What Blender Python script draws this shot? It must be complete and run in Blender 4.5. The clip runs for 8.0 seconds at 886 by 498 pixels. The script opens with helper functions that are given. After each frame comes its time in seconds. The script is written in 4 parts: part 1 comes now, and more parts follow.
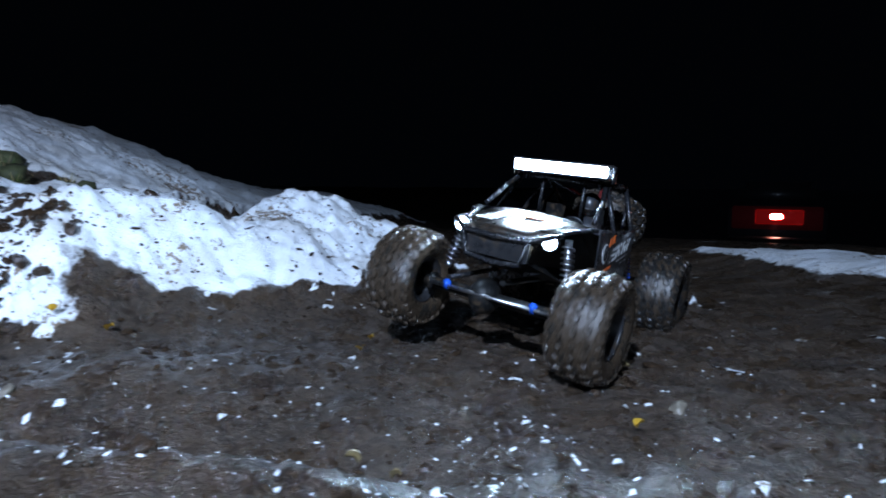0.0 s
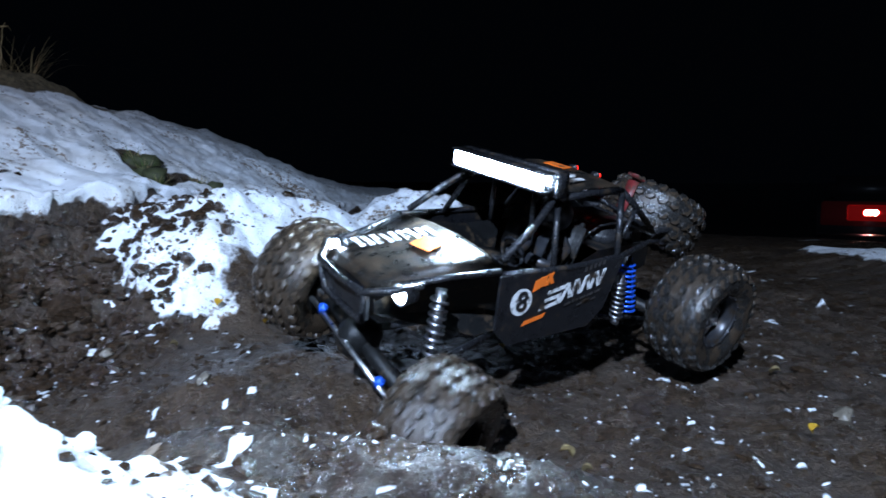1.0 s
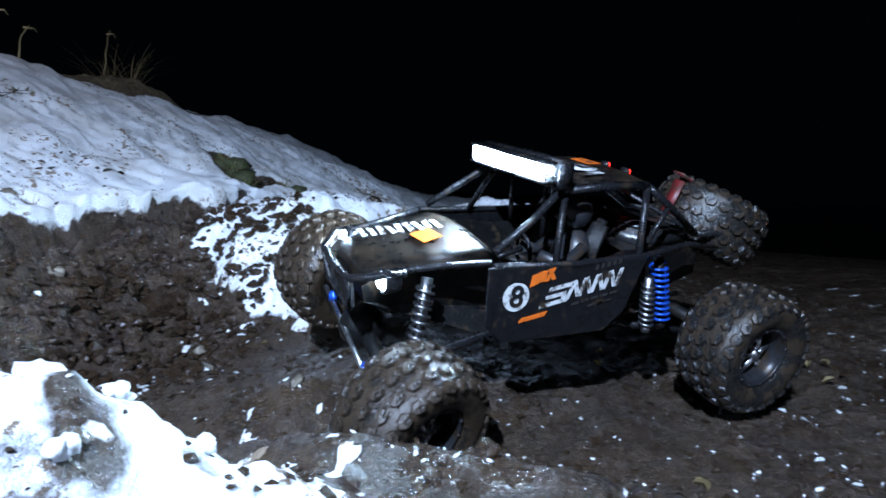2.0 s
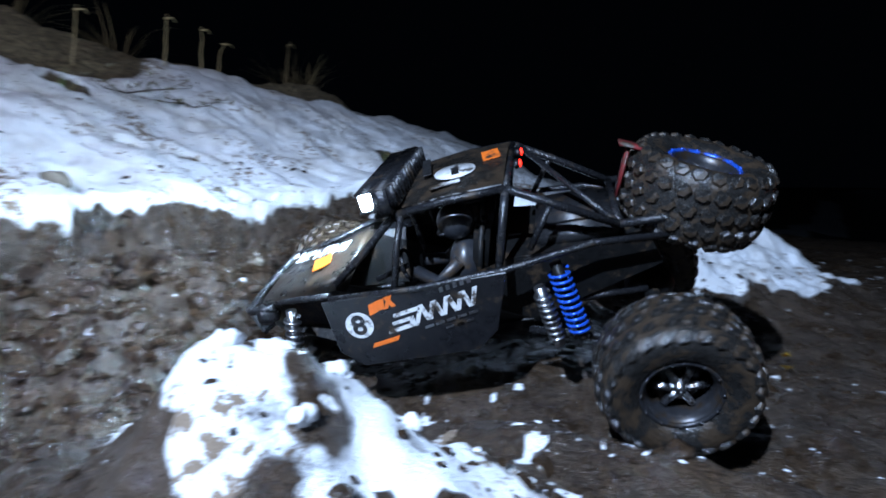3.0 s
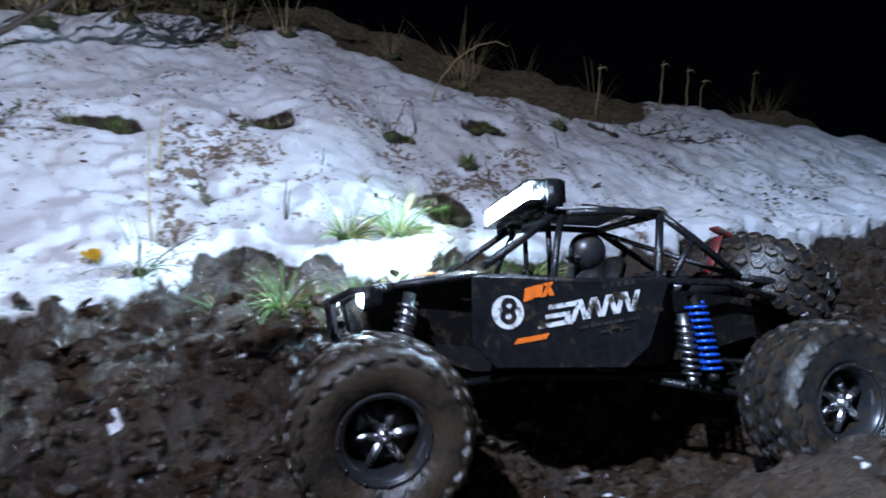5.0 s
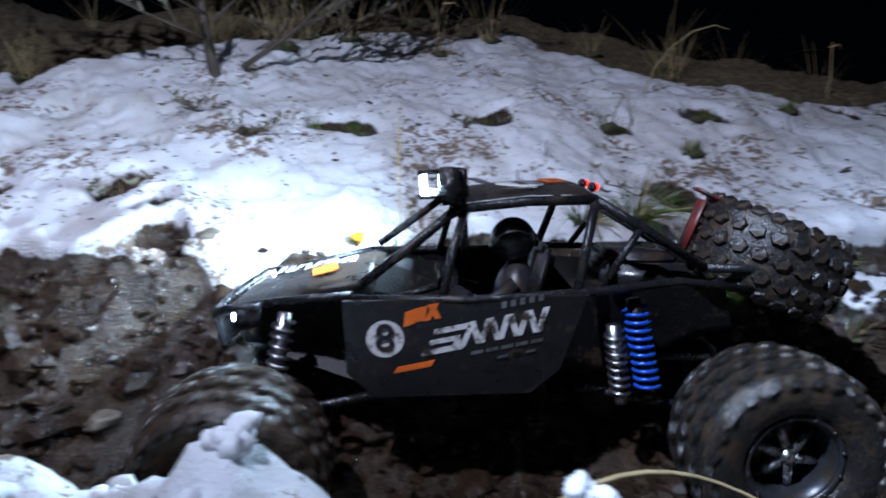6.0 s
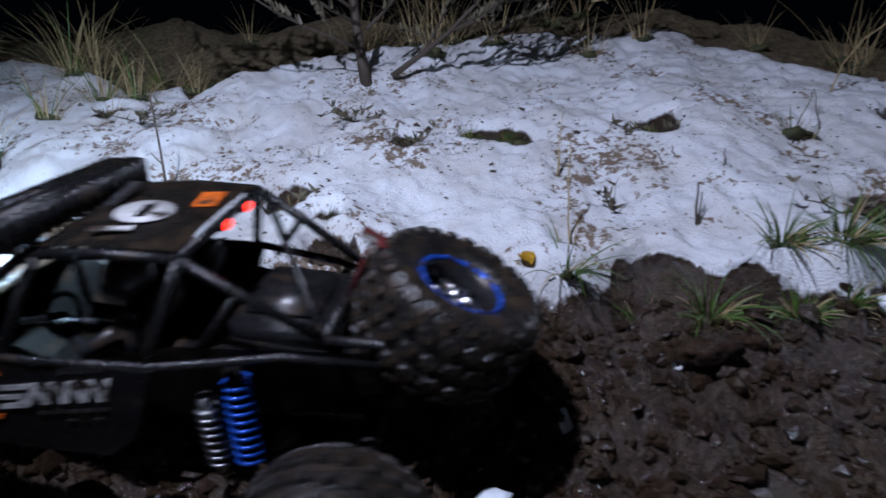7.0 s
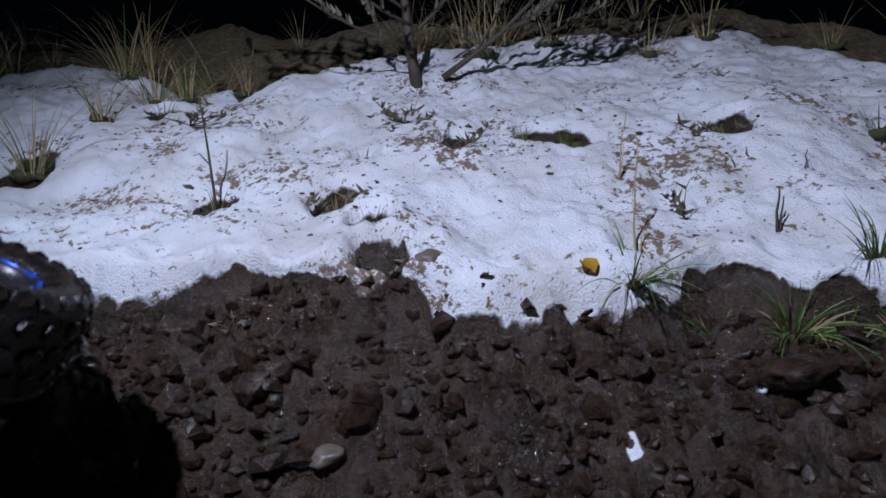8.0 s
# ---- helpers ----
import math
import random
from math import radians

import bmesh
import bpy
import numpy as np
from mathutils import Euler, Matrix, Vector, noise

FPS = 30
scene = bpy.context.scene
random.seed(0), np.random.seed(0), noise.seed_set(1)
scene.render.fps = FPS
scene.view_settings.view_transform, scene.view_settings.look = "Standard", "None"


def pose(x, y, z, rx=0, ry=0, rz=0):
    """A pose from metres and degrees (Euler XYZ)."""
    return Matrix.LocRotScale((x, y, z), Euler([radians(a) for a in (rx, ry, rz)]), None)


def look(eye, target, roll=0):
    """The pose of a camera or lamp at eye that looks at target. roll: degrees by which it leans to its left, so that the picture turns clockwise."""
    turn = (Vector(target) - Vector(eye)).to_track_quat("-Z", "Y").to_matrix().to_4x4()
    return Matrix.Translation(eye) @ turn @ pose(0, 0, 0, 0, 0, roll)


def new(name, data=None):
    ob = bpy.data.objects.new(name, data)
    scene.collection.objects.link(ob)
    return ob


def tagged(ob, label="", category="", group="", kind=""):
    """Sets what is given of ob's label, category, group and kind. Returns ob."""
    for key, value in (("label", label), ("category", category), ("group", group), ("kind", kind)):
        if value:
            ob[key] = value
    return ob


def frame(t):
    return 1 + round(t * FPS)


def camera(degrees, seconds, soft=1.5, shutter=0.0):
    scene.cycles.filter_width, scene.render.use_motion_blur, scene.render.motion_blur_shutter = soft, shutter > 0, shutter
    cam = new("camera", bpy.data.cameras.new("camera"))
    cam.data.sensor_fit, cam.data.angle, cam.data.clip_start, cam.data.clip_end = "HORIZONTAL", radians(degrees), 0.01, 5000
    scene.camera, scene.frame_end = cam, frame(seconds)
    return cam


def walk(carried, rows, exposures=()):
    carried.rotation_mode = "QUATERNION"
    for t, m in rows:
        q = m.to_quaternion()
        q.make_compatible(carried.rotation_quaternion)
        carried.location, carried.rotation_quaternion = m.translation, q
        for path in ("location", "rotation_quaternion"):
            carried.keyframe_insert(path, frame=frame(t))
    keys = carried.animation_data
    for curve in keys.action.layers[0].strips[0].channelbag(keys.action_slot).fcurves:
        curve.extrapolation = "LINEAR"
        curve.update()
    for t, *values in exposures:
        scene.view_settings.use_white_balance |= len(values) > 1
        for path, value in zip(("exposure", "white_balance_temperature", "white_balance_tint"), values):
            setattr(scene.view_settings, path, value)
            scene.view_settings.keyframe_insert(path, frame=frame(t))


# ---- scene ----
# camera, held low by hand and panned along with the car
cam = camera(70.8, 8.0, soft=1.6, shutter=0.45)
PATH = [
    (0, 0.002, 0.002, 0.197, -13.10, -5.79, -0.34),
    (0.5, -0.085, 0.004, 0.206, -10.15, -5.94, -0.00),
    (1, -0.147, -0.005, 0.210, -7.21, -6.25, -0.08),
    (1.2, -0.160, -0.000, 0.209, -6.15, -6.03, -0.34),
    (2.3, -0.212, 0.038, 0.201, 0.48, -5.36, -1.15),
    (2.5, -0.218, 0.035, 0.203, 1.96, -5.74, -0.68),
    (3, -0.240, 0.018, 0.202, 12.01, -6.15, -0.58),
    (3.5, -0.306, -0.048, 0.242, 22.59, -5.77, -0.96),
    (4, -0.392, -0.080, 0.240, 29.71, -5.39, -0.05),
    (4.5, -0.458, -0.191, 0.261, 39.27, -5.18, -0.44),
    (4.7, -0.510, -0.255, 0.249, 40.88, -4.74, -0.28),
    (5.8, -0.587, -0.390, 0.171, 54.88, -2.68, 1.70),
    (6, -0.609, -0.408, 0.179, 58.81, -2.61, 1.34),
    (6.5, -0.643, -0.432, 0.181, 66.02, -2.35, 0.75),
    (7, -0.690, -0.457, 0.210, 69.34, -2.63, 0.68),
    (7.5, -0.747, -0.466, 0.204, 72.21, -2.01, 0.19),
    (8, -0.748, -0.450, 0.202, 73.47, -1.78, -0.00),
]
walk(cam, [(t, pose(x, y, z, 90 + pitch, roll, yaw)) for t, x, y, z, yaw, pitch, roll in PATH],
     [(0, .18), (1.2, .24), (2.5, .05), (3.0, 0), (4.0, -.12), (6.5, -.12), (7.5, .03), (8, .03)])

# night sky, almost black
world = bpy.data.worlds.new("night")
scene.world = world
world.use_nodes = True
world.node_tree.nodes["Background"].inputs[0].default_value = (0.25, 0.4, 0.7, 1)
world.node_tree.nodes["Background"].inputs[1].default_value = 0.0015
scene.view_settings.exposure = 0.0

# hand torch of the one who films, beside and above the camera, turned to the snow bank
torch = new("torch_light", bpy.data.lights.new("torch_light", "SPOT"))
torch.matrix_world = look((-0.62, -0.95, 1.30), (-1.85, 0.20, 0.58))
torch.data.energy, torch.data.color = 130, (0.74, 0.80, 1.08)
torch.data.spot_size, torch.data.spot_blend, torch.data.shadow_soft_size = radians(102), 0.75, 0.02
# the same torch's wide spill
spill = new("torch_spill", bpy.data.lights.new("torch_spill", "SPOT"))
spill.matrix_world = look((-0.62, -0.95, 1.31), (0.70, 0.80, -0.15))
spill.data.energy, spill.data.color = 540, (0.56, 0.75, 1.09)
spill.data.spot_size, spill.data.spot_blend, spill.data.shadow_soft_size = radians(106), 0.8, 0.02


# ---- materials ----
def material(name):
    m = bpy.data.materials.new(name)
    m.use_nodes = True
    return m, m.node_tree, m.node_tree.nodes["Principled BSDF"]


def node(tree, kind, **sockets):
    n = tree.nodes.new(kind)
    for key, value in sockets.items():
        n.inputs[key.replace("_", " ")].default_value = value
    return n


def noise_of(tree, scale, detail=6.0, rough=0.6, coords="Object"):
    at = tree.nodes.new("ShaderNodeTexCoord")
    n = node(tree, "ShaderNodeTexNoise", Scale=scale, Detail=detail, Roughness=rough)
    tree.links.new(at.outputs[coords], n.inputs["Vector"])
    return n.outputs["Fac"]


def ramp(tree, source, low, high, a=(0, 0, 0, 1), b=(1, 1, 1, 1)):
    r = tree.nodes.new("ShaderNodeValToRGB")
    r.color_ramp.elements[0].position, r.color_ramp.elements[1].position = low, high
    r.color_ramp.elements[0].color, r.color_ramp.elements[1].color = a, b
    tree.links.new(source, r.inputs["Fac"])
    return r.outputs["Color"]


def blend(tree, factor, a, b):
    m = tree.nodes.new("ShaderNodeMix")
    m.data_type = "RGBA"
    for value, socket in ((factor, m.inputs[0]), (a, m.inputs[6]), (b, m.inputs[7])):
        if isinstance(value, (tuple, float)):
            socket.default_value = value
        else:
            tree.links.new(value, socket)
    return m.outputs[2]


def bump(tree, shader, source, strength, distance):
    b = node(tree, "ShaderNodeBump", Strength=strength, Distance=distance)
    tree.links.new(source, b.inputs["Height"])
    tree.links.new(b.outputs["Normal"], shader.inputs["Normal"])
    return b


def simple(name, colour, rough=0.5, metal=0.0, vary=0.25, scale=60.0, relief=0.15, dirt=0.0, spec=0.5):
    """A surface with grain, uneven gloss and, where it has been driven through mud, wet brown dirt."""
    m, t, p = material(name)
    grain = noise_of(t, scale)
    dark = tuple(c * (1 - vary) for c in colour) + (1,)
    light = tuple(min(1, c * (1 + vary)) for c in colour) + (1,)
    base = ramp(t, grain, 0.3, 0.7, dark, light)
    if dirt:
        spots = noise_of(t, 38.0, 8.0, 0.72)
        mask = ramp(t, spots, 0.62 - dirt * 0.3, 0.70 - dirt * 0.3)
        base = blend(t, mask, base, (0.036, 0.024, 0.015, 1))
        t.links.new(ramp(t, spots, 0.35, 0.75, (rough * 0.8,) * 3 + (1,), (0.5, 0.5, 0.5, 1)), p.inputs["Roughness"])
    else:
        t.links.new(ramp(t, grain, 0.3, 0.7, (rough * 0.75,) * 3 + (1,), (min(1, rough * 1.2),) * 3 + (1,)), p.inputs["Roughness"])
    t.links.new(base, p.inputs["Base Color"])
    p.inputs["Metallic"].default_value = metal
    p.inputs["Specular IOR Level"].default_value = spec
    if relief:
        bump(t, p, noise_of(t, scale * 2.5), relief, 0.002)
    return m


def glowing(name, colour, strength):
    m, t, p = material(name)
    p.inputs["Base Color"].default_value = (*colour, 1)
    p.inputs["Emission Color"].default_value = (*colour, 1)
    p.inputs["Emission Strength"].default_value = strength
    return m


def ground_material():
    m, t, p = material("mud_and_snow")
    snow = node(t, "ShaderNodeAttribute")
    snow.attribute_name = "snow"
    dry = node(t, "ShaderNodeAttribute")
    dry.attribute_name = "dry"
    # wet mud: brown with darker soaked and paler drained spots
    coarse, fine = noise_of(t, 9.0, 8.0, 0.65), noise_of(t, 85.0, 6.0, 0.7)
    mud = blend(t, ramp(t, coarse, 0.35, 0.65), (0.020, 0.012, 0.007, 1), (0.060, 0.038, 0.023, 1))
    mud = blend(t, ramp(t, fine, 0.45, 0.75), mud, (0.095, 0.066, 0.044, 1))
    straw = blend(t, ramp(t, noise_of(t, 55.0, 8.0, 0.75), 0.4, 0.62), (0.065, 0.050, 0.027, 1), (0.26, 0.20, 0.11, 1))
    mud = blend(t, dry.outputs["Fac"], mud, straw)
    # snow: grainy, with grit and litter melted in
    specks = t.nodes.new("ShaderNodeMath")
    specks.operation = "MULTIPLY_ADD"
    t.links.new(noise_of(t, 5.5, 4.0, 0.6), specks.inputs[0])
    specks.inputs[1].default_value = 0.75
    t.links.new(noise_of(t, 62.0, 7.0, 0.72), specks.inputs[2])
    grit = ramp(t, specks.outputs[0], 0.975, 1.08)
    stain = ramp(t, noise_of(t, 7.0, 5.0, 0.6), 0.42, 0.75)
    white = blend(t, stain, (0.80, 0.83, 0.87, 1), (0.58, 0.56, 0.53, 1))
    white = blend(t, grit, white, (0.20, 0.145, 0.10, 1))
    # ragged edge between the two
    edge = t.nodes.new("ShaderNodeMath")
    edge.operation = "MULTIPLY_ADD"
    t.links.new(noise_of(t, 30.0, 5.0, 0.6), edge.inputs[0])
    edge.inputs[1].default_value = 0.6
    t.links.new(snow.outputs["Fac"], edge.inputs[2])
    mask = ramp(t, edge.outputs[0], 0.74, 0.86)
    t.links.new(blend(t, mask, mud, white), p.inputs["Base Color"])
    wet = ramp(t, noise_of(t, 16.0, 7.0, 0.7), 0.38, 0.62, (0.045, 0.045, 0.045, 1), (0.45, 0.62, 0.62, 1))
    wet = blend(t, dry.outputs["Fac"], wet, (0.9, 0.9, 0.9, 1))
    t.links.new(blend(t, mask, wet, (0.62, 0.62, 0.62, 1)), p.inputs["Roughness"])
    rough_h = t.nodes.new("ShaderNodeMath")
    rough_h.operation = "ADD"
    t.links.new(noise_of(t, 60.0, 9.0, 0.72), rough_h.inputs[0])
    t.links.new(noise_of(t, 260.0, 4.0, 0.6), rough_h.inputs[1])
    calm = t.nodes.new("ShaderNodeMath")
    calm.operation = "MULTIPLY_ADD"
    t.links.new(mask, calm.inputs[0])
    calm.inputs[1].default_value, calm.inputs[2].default_value = -0.55, 1.0
    relief = t.nodes.new("ShaderNodeMath")
    relief.operation = "MULTIPLY"
    t.links.new(rough_h.outputs[0], relief.inputs[0])
    t.links.new(calm.outputs[0], relief.inputs[1])
    bump(t, p, relief.outputs[0], 0.9, 0.010)
    # a film of water on the mud
    bare = t.nodes.new("ShaderNodeMath")
    bare.operation = "ADD"
    bare.use_clamp = True
    t.links.new(mask, bare.inputs[0])
    t.links.new(dry.outputs["Fac"], bare.inputs[1])
    t.links.new(ramp(t, bare.outputs[0], 0.0, 1.0, (0.55, 0.55, 0.55, 1), (0, 0, 0, 1)), p.inputs["Coat Weight"])
    p.inputs["Coat Roughness"].default_value = 0.07
    film = node(t, "ShaderNodeBump", Strength=0.9, Distance=0.006)
    t.links.new(noise_of(t, 130.0, 3.0, 0.55), film.inputs["Height"])
    t.links.new(film.outputs["Normal"], p.inputs["Coat Normal"])
    return m


GROUND = ground_material()
BLACK = simple("black_body", (0.012, 0.012, 0.013), 0.28, 0.0, 0.3, 120, 0.1, 0.26)
PANEL = simple("dusty_black_panel", (0.007, 0.007, 0.008), 0.30, 0.0, 0.3, 150, 0.25, 0.22, 0.4)
DUSTY = simple("mud_filmed_panel", (0.014, 0.012, 0.010), 0.28, 0.0, 0.4, 120, 0.4, 0.46)
RINGBLUE = simple("muddy_blue_ring", (0.015, 0.085, 0.48), 0.28, 0.35, 0.2, 90, 0.05, 0.42)
TUBE = simple("black_cage_tube", (0.010, 0.010, 0.011), 0.16, 0.0, 0.3, 150, 0.5, 0.18)
CHASSIS = simple("black_plastic_chassis", (0.006, 0.006, 0.006), 0.5, 0.0, 0.3, 100, 0.4, 0.30, 0.2)
RUBBER = simple("muddy_wet_rubber", (0.014, 0.013, 0.012), 0.20, 0.0, 0.3, 70, 0.9, 0.46, 0.5)
MUDRUBBER = simple("mud_caked_rubber", (0.018, 0.015, 0.012), 0.20, 0.0, 0.3, 70, 0.9, 0.66, 0.5)
CHROME = simple("scuffed_chrome", (0.62, 0.62, 0.64), 0.22, 1.0, 0.15, 90, 0.05, 0.25)
DARKRIM = simple("dark_rim", (0.03, 0.03, 0.033), 0.3, 0.5, 0.2, 90, 0.1, 0.35)
STEEL = simple("grey_steel", (0.42, 0.42, 0.43), 0.3, 1.0, 0.2, 90, 0.05, 0.25)
BLUE = simple("blue_anodised", (0.015, 0.085, 0.48), 0.28, 0.35, 0.2, 90, 0.05)
WHITE = simple("white_print", (0.58, 0.58, 0.57), 0.45, 0.0, 0.1, 90, 0.0, 0.40)
ORANGE = simple("orange_print", (0.70, 0.14, 0.015), 0.5, 0.0, 0.1, 90, 0.0, 0.25)
REDSTRAP = simple("red_strap", (0.13, 0.015, 0.015), 0.5, 0.0, 0.3, 90, 0.2, 0.4)
LENS = glowing("white_led", (0.52, 0.74, 1.0), 900.0)
HEADLED = glowing("headlight_led", (0.52, 0.74, 1.0), 320.0)
TAILLED = glowing("red_led", (1.0, 0.02, 0.01), 5.0)
FARLED = glowing("far_red_lamp", (1.0, 0.35, 0.30), 60.0)
# no lamp itself: faint glow for the lamplit part of the far tailgate
FARGLOW = glowing("far_red_glow", (1.0, 0.02, 0.02), 0.05)
FIGURE = simple("dark_figure_suit", (0.018, 0.019, 0.022), 0.35, 0.0, 0.3, 90, 0.1, 0.35)
GRASS = simple("green_grass", (0.060, 0.118, 0.020), 0.45, 0.0, 0.4, 40, 0.0)
STRAW = simple("dry_straw", (0.34, 0.26, 0.13), 0.6, 0.0, 0.35, 40, 0.0)
STALK = simple("dark_dead_stalk", (0.050, 0.036, 0.024), 0.6, 0.0, 0.35, 60, 0.0)
BARK = simple("dark_bark", (0.058, 0.044, 0.031), 0.7, 0.0, 0.35, 120, 0.4)
BUD = simple("grey_brown_leaf", (0.105, 0.092, 0.055), 0.6, 0.0, 0.35, 60, 0.0)
MOSS = simple("moss_and_earth", (0.045, 0.05, 0.018), 0.8, 0.0, 0.5, 60, 0.6)
EARTH = simple("brown_earth", (0.028, 0.017, 0.010), 0.12, 0.0, 0.5, 90, 0.9)
ROCK = simple("pale_wet_stone", (0.13, 0.11, 0.085), 0.4, 0.0, 0.3, 50, 0.5)
SNOWLUMP = simple("grainy_snow", (0.70, 0.72, 0.75), 0.65, 0.0, 0.1, 60, 0.6)
YELLOW = simple("yellow_leaf", (0.60, 0.36, 0.03), 0.5, 0.0, 0.25, 60, 0.1)
# red of the tail lamp's light, put into the tailgate's colour
LAMPLIT_RED = simple("far_lamplit_red", (0.22, 0.02, 0.02), 0.35, 0.0, 0.1, 20, 0.0)
DARKPAINT = simple("far_car_dark", (0.02, 0.02, 0.022), 0.4, 0.0, 0.1, 20, 0.0)


# ---- ground ----
def lattice(ix, iy, seed):
    n = (ix.astype(np.int64) * 374761393 + iy.astype(np.int64) * 668265263 + seed * 974711) & 0x7FFFFFFF
    n = ((n ^ (n >> 13)) * 1274126177) & 0x7FFFFFFF
    return ((n ^ (n >> 16)) & 0xFFFF) / 65535.0


def value_noise(x, y, seed):
    ix, iy = np.floor(x), np.floor(y)
    fx, fy = x - ix, y - iy
    fx, fy = fx * fx * (3 - 2 * fx), fy * fy * (3 - 2 * fy)
    a, b = lattice(ix, iy, seed), lattice(ix + 1, iy, seed)
    c, d = lattice(ix, iy + 1, seed), lattice(ix + 1, iy + 1, seed)
    return (a + (b - a) * fx) * (1 - fy) + (c + (d - c) * fx) * fy


def fbm(x, y, size, octaves=4, seed=1, gain=0.5):
    """Noise from -1 to 1; size: metres of its largest forms."""
    total, amp, norm = 0.0, 1.0, 0.0
    for k in range(octaves):
        total = total + amp * (value_noise(x / size * 2 ** k + 17.3 * k, y / size * 2 ** k - 9.1 * k, seed + k) * 2 - 1)
        norm, amp = norm + amp, amp * gain
    return total / norm * 1.6


def step(a, b, x):
    t = np.clip((x - a) / (b - a), 0, 1)
    return t * t * (3 - 2 * t)


def hump(x, y, cx, cy, sx, sy, turn=0.0):
    c, s = math.cos(turn), math.sin(turn)
    u, v = (x - cx) * c + (y - cy) * s, -(x - cx) * s + (y - cy) * c
    return np.exp(-0.5 * ((u / sx) ** 2 + (v / sy) ** 2))


# the foot of the bank runs straight, beside the trail
FOOT, ACROSS, ALONG = (-1.33, 0.41), (-0.9207, 0.3903), (0.3903, 0.9207)

# bare spots in the snow: x, y, radius
BARE = [(-1.138, 1.357, .035), (-.993, 1.288, .035), (-1.20, 1.225, .03), (-1.205, .861, .028), (-1.089, .581, .035),
        (-1.484, 1.357, .05), (-1.617, .675, .05), (-1.564, .908, .06), (-1.373, .551, .05), (-1.76, .406, .05),
        (-1.984, -.246, .03), (-1.944, -.062, .05), (-1.90, .02, .04), (-1.887, .144, .07), (-1.93, .10, .06), (-1.821, -.317, .04),
        (-1.70, -.28, .03), (-1.95, -.52, .035), (-2.445, -.672, .06), (-.86, 2.08, .06), (-.81, 2.02, .07), (-.75, 1.96, .06),
        (-.684, 2.14, .07), (-1.51, .056, .03), (-2.58, -.41, .08), (-2.237, -.896, .08), (-1.60, -.28, .04), (-1.02, .95, .07)]


def bank_coords(x, y):
    across = (x - FOOT[0]) * ACROSS[0] + (y - FOOT[1]) * ACROSS[1]
    along = (x - FOOT[0]) * ALONG[0] + (y - FOOT[1]) * ALONG[1]
    return across, along


def heaps(x, y):
    """Heaps of shovelled snow beside the trail: the far one, the one near the camera's start, the one near its end."""
    far = 0.24 * hump(x, y, -.36, 1.62, .22, .17, .35) + 0.16 * hump(x, y, -.52, 1.42, .12, .11) + 0.23 * hump(x, y, -.04, 2.1, .22, .26, .3) + 0.19 * hump(x, y, .06, 2.58, .045, .055)
    far = far + 0.10 * hump(x, y, .22, 2.05, .22, .24) + .07 * hump(x, y, .02, 1.62, .16, .10)
    near = 0.100 * hump(x, y, -.465, .462, .075, .058, .2) + 0.075 * hump(x, y, -.61, .52, .10, .06, -.4) + 0.080 * hump(x, y, -.43, .36, .11, .08) + .080 * hump(x, y, -.32, .50, .09, .06, -.3) + 0.11 * hump(x, y, -.69, .37, .11, .08)
    last = 0.130 * hump(x, y, -.96, -.335, .065, .06) + 0.118 * hump(x, y, -1.09, -.43, .08, .06, .9) + 0.150 * hump(x, y, -.87, -.19, .08, .055, .9) + 0.09 * hump(x, y, -1.17, -.57, .08, .07) + 0.012 * hump(x, y, -1.02, -.39, .09, .05, .9)
    side = 0.07 * hump(x, y, 1.95, 1.95, .22, .45, .2)
    return far, near, last, side


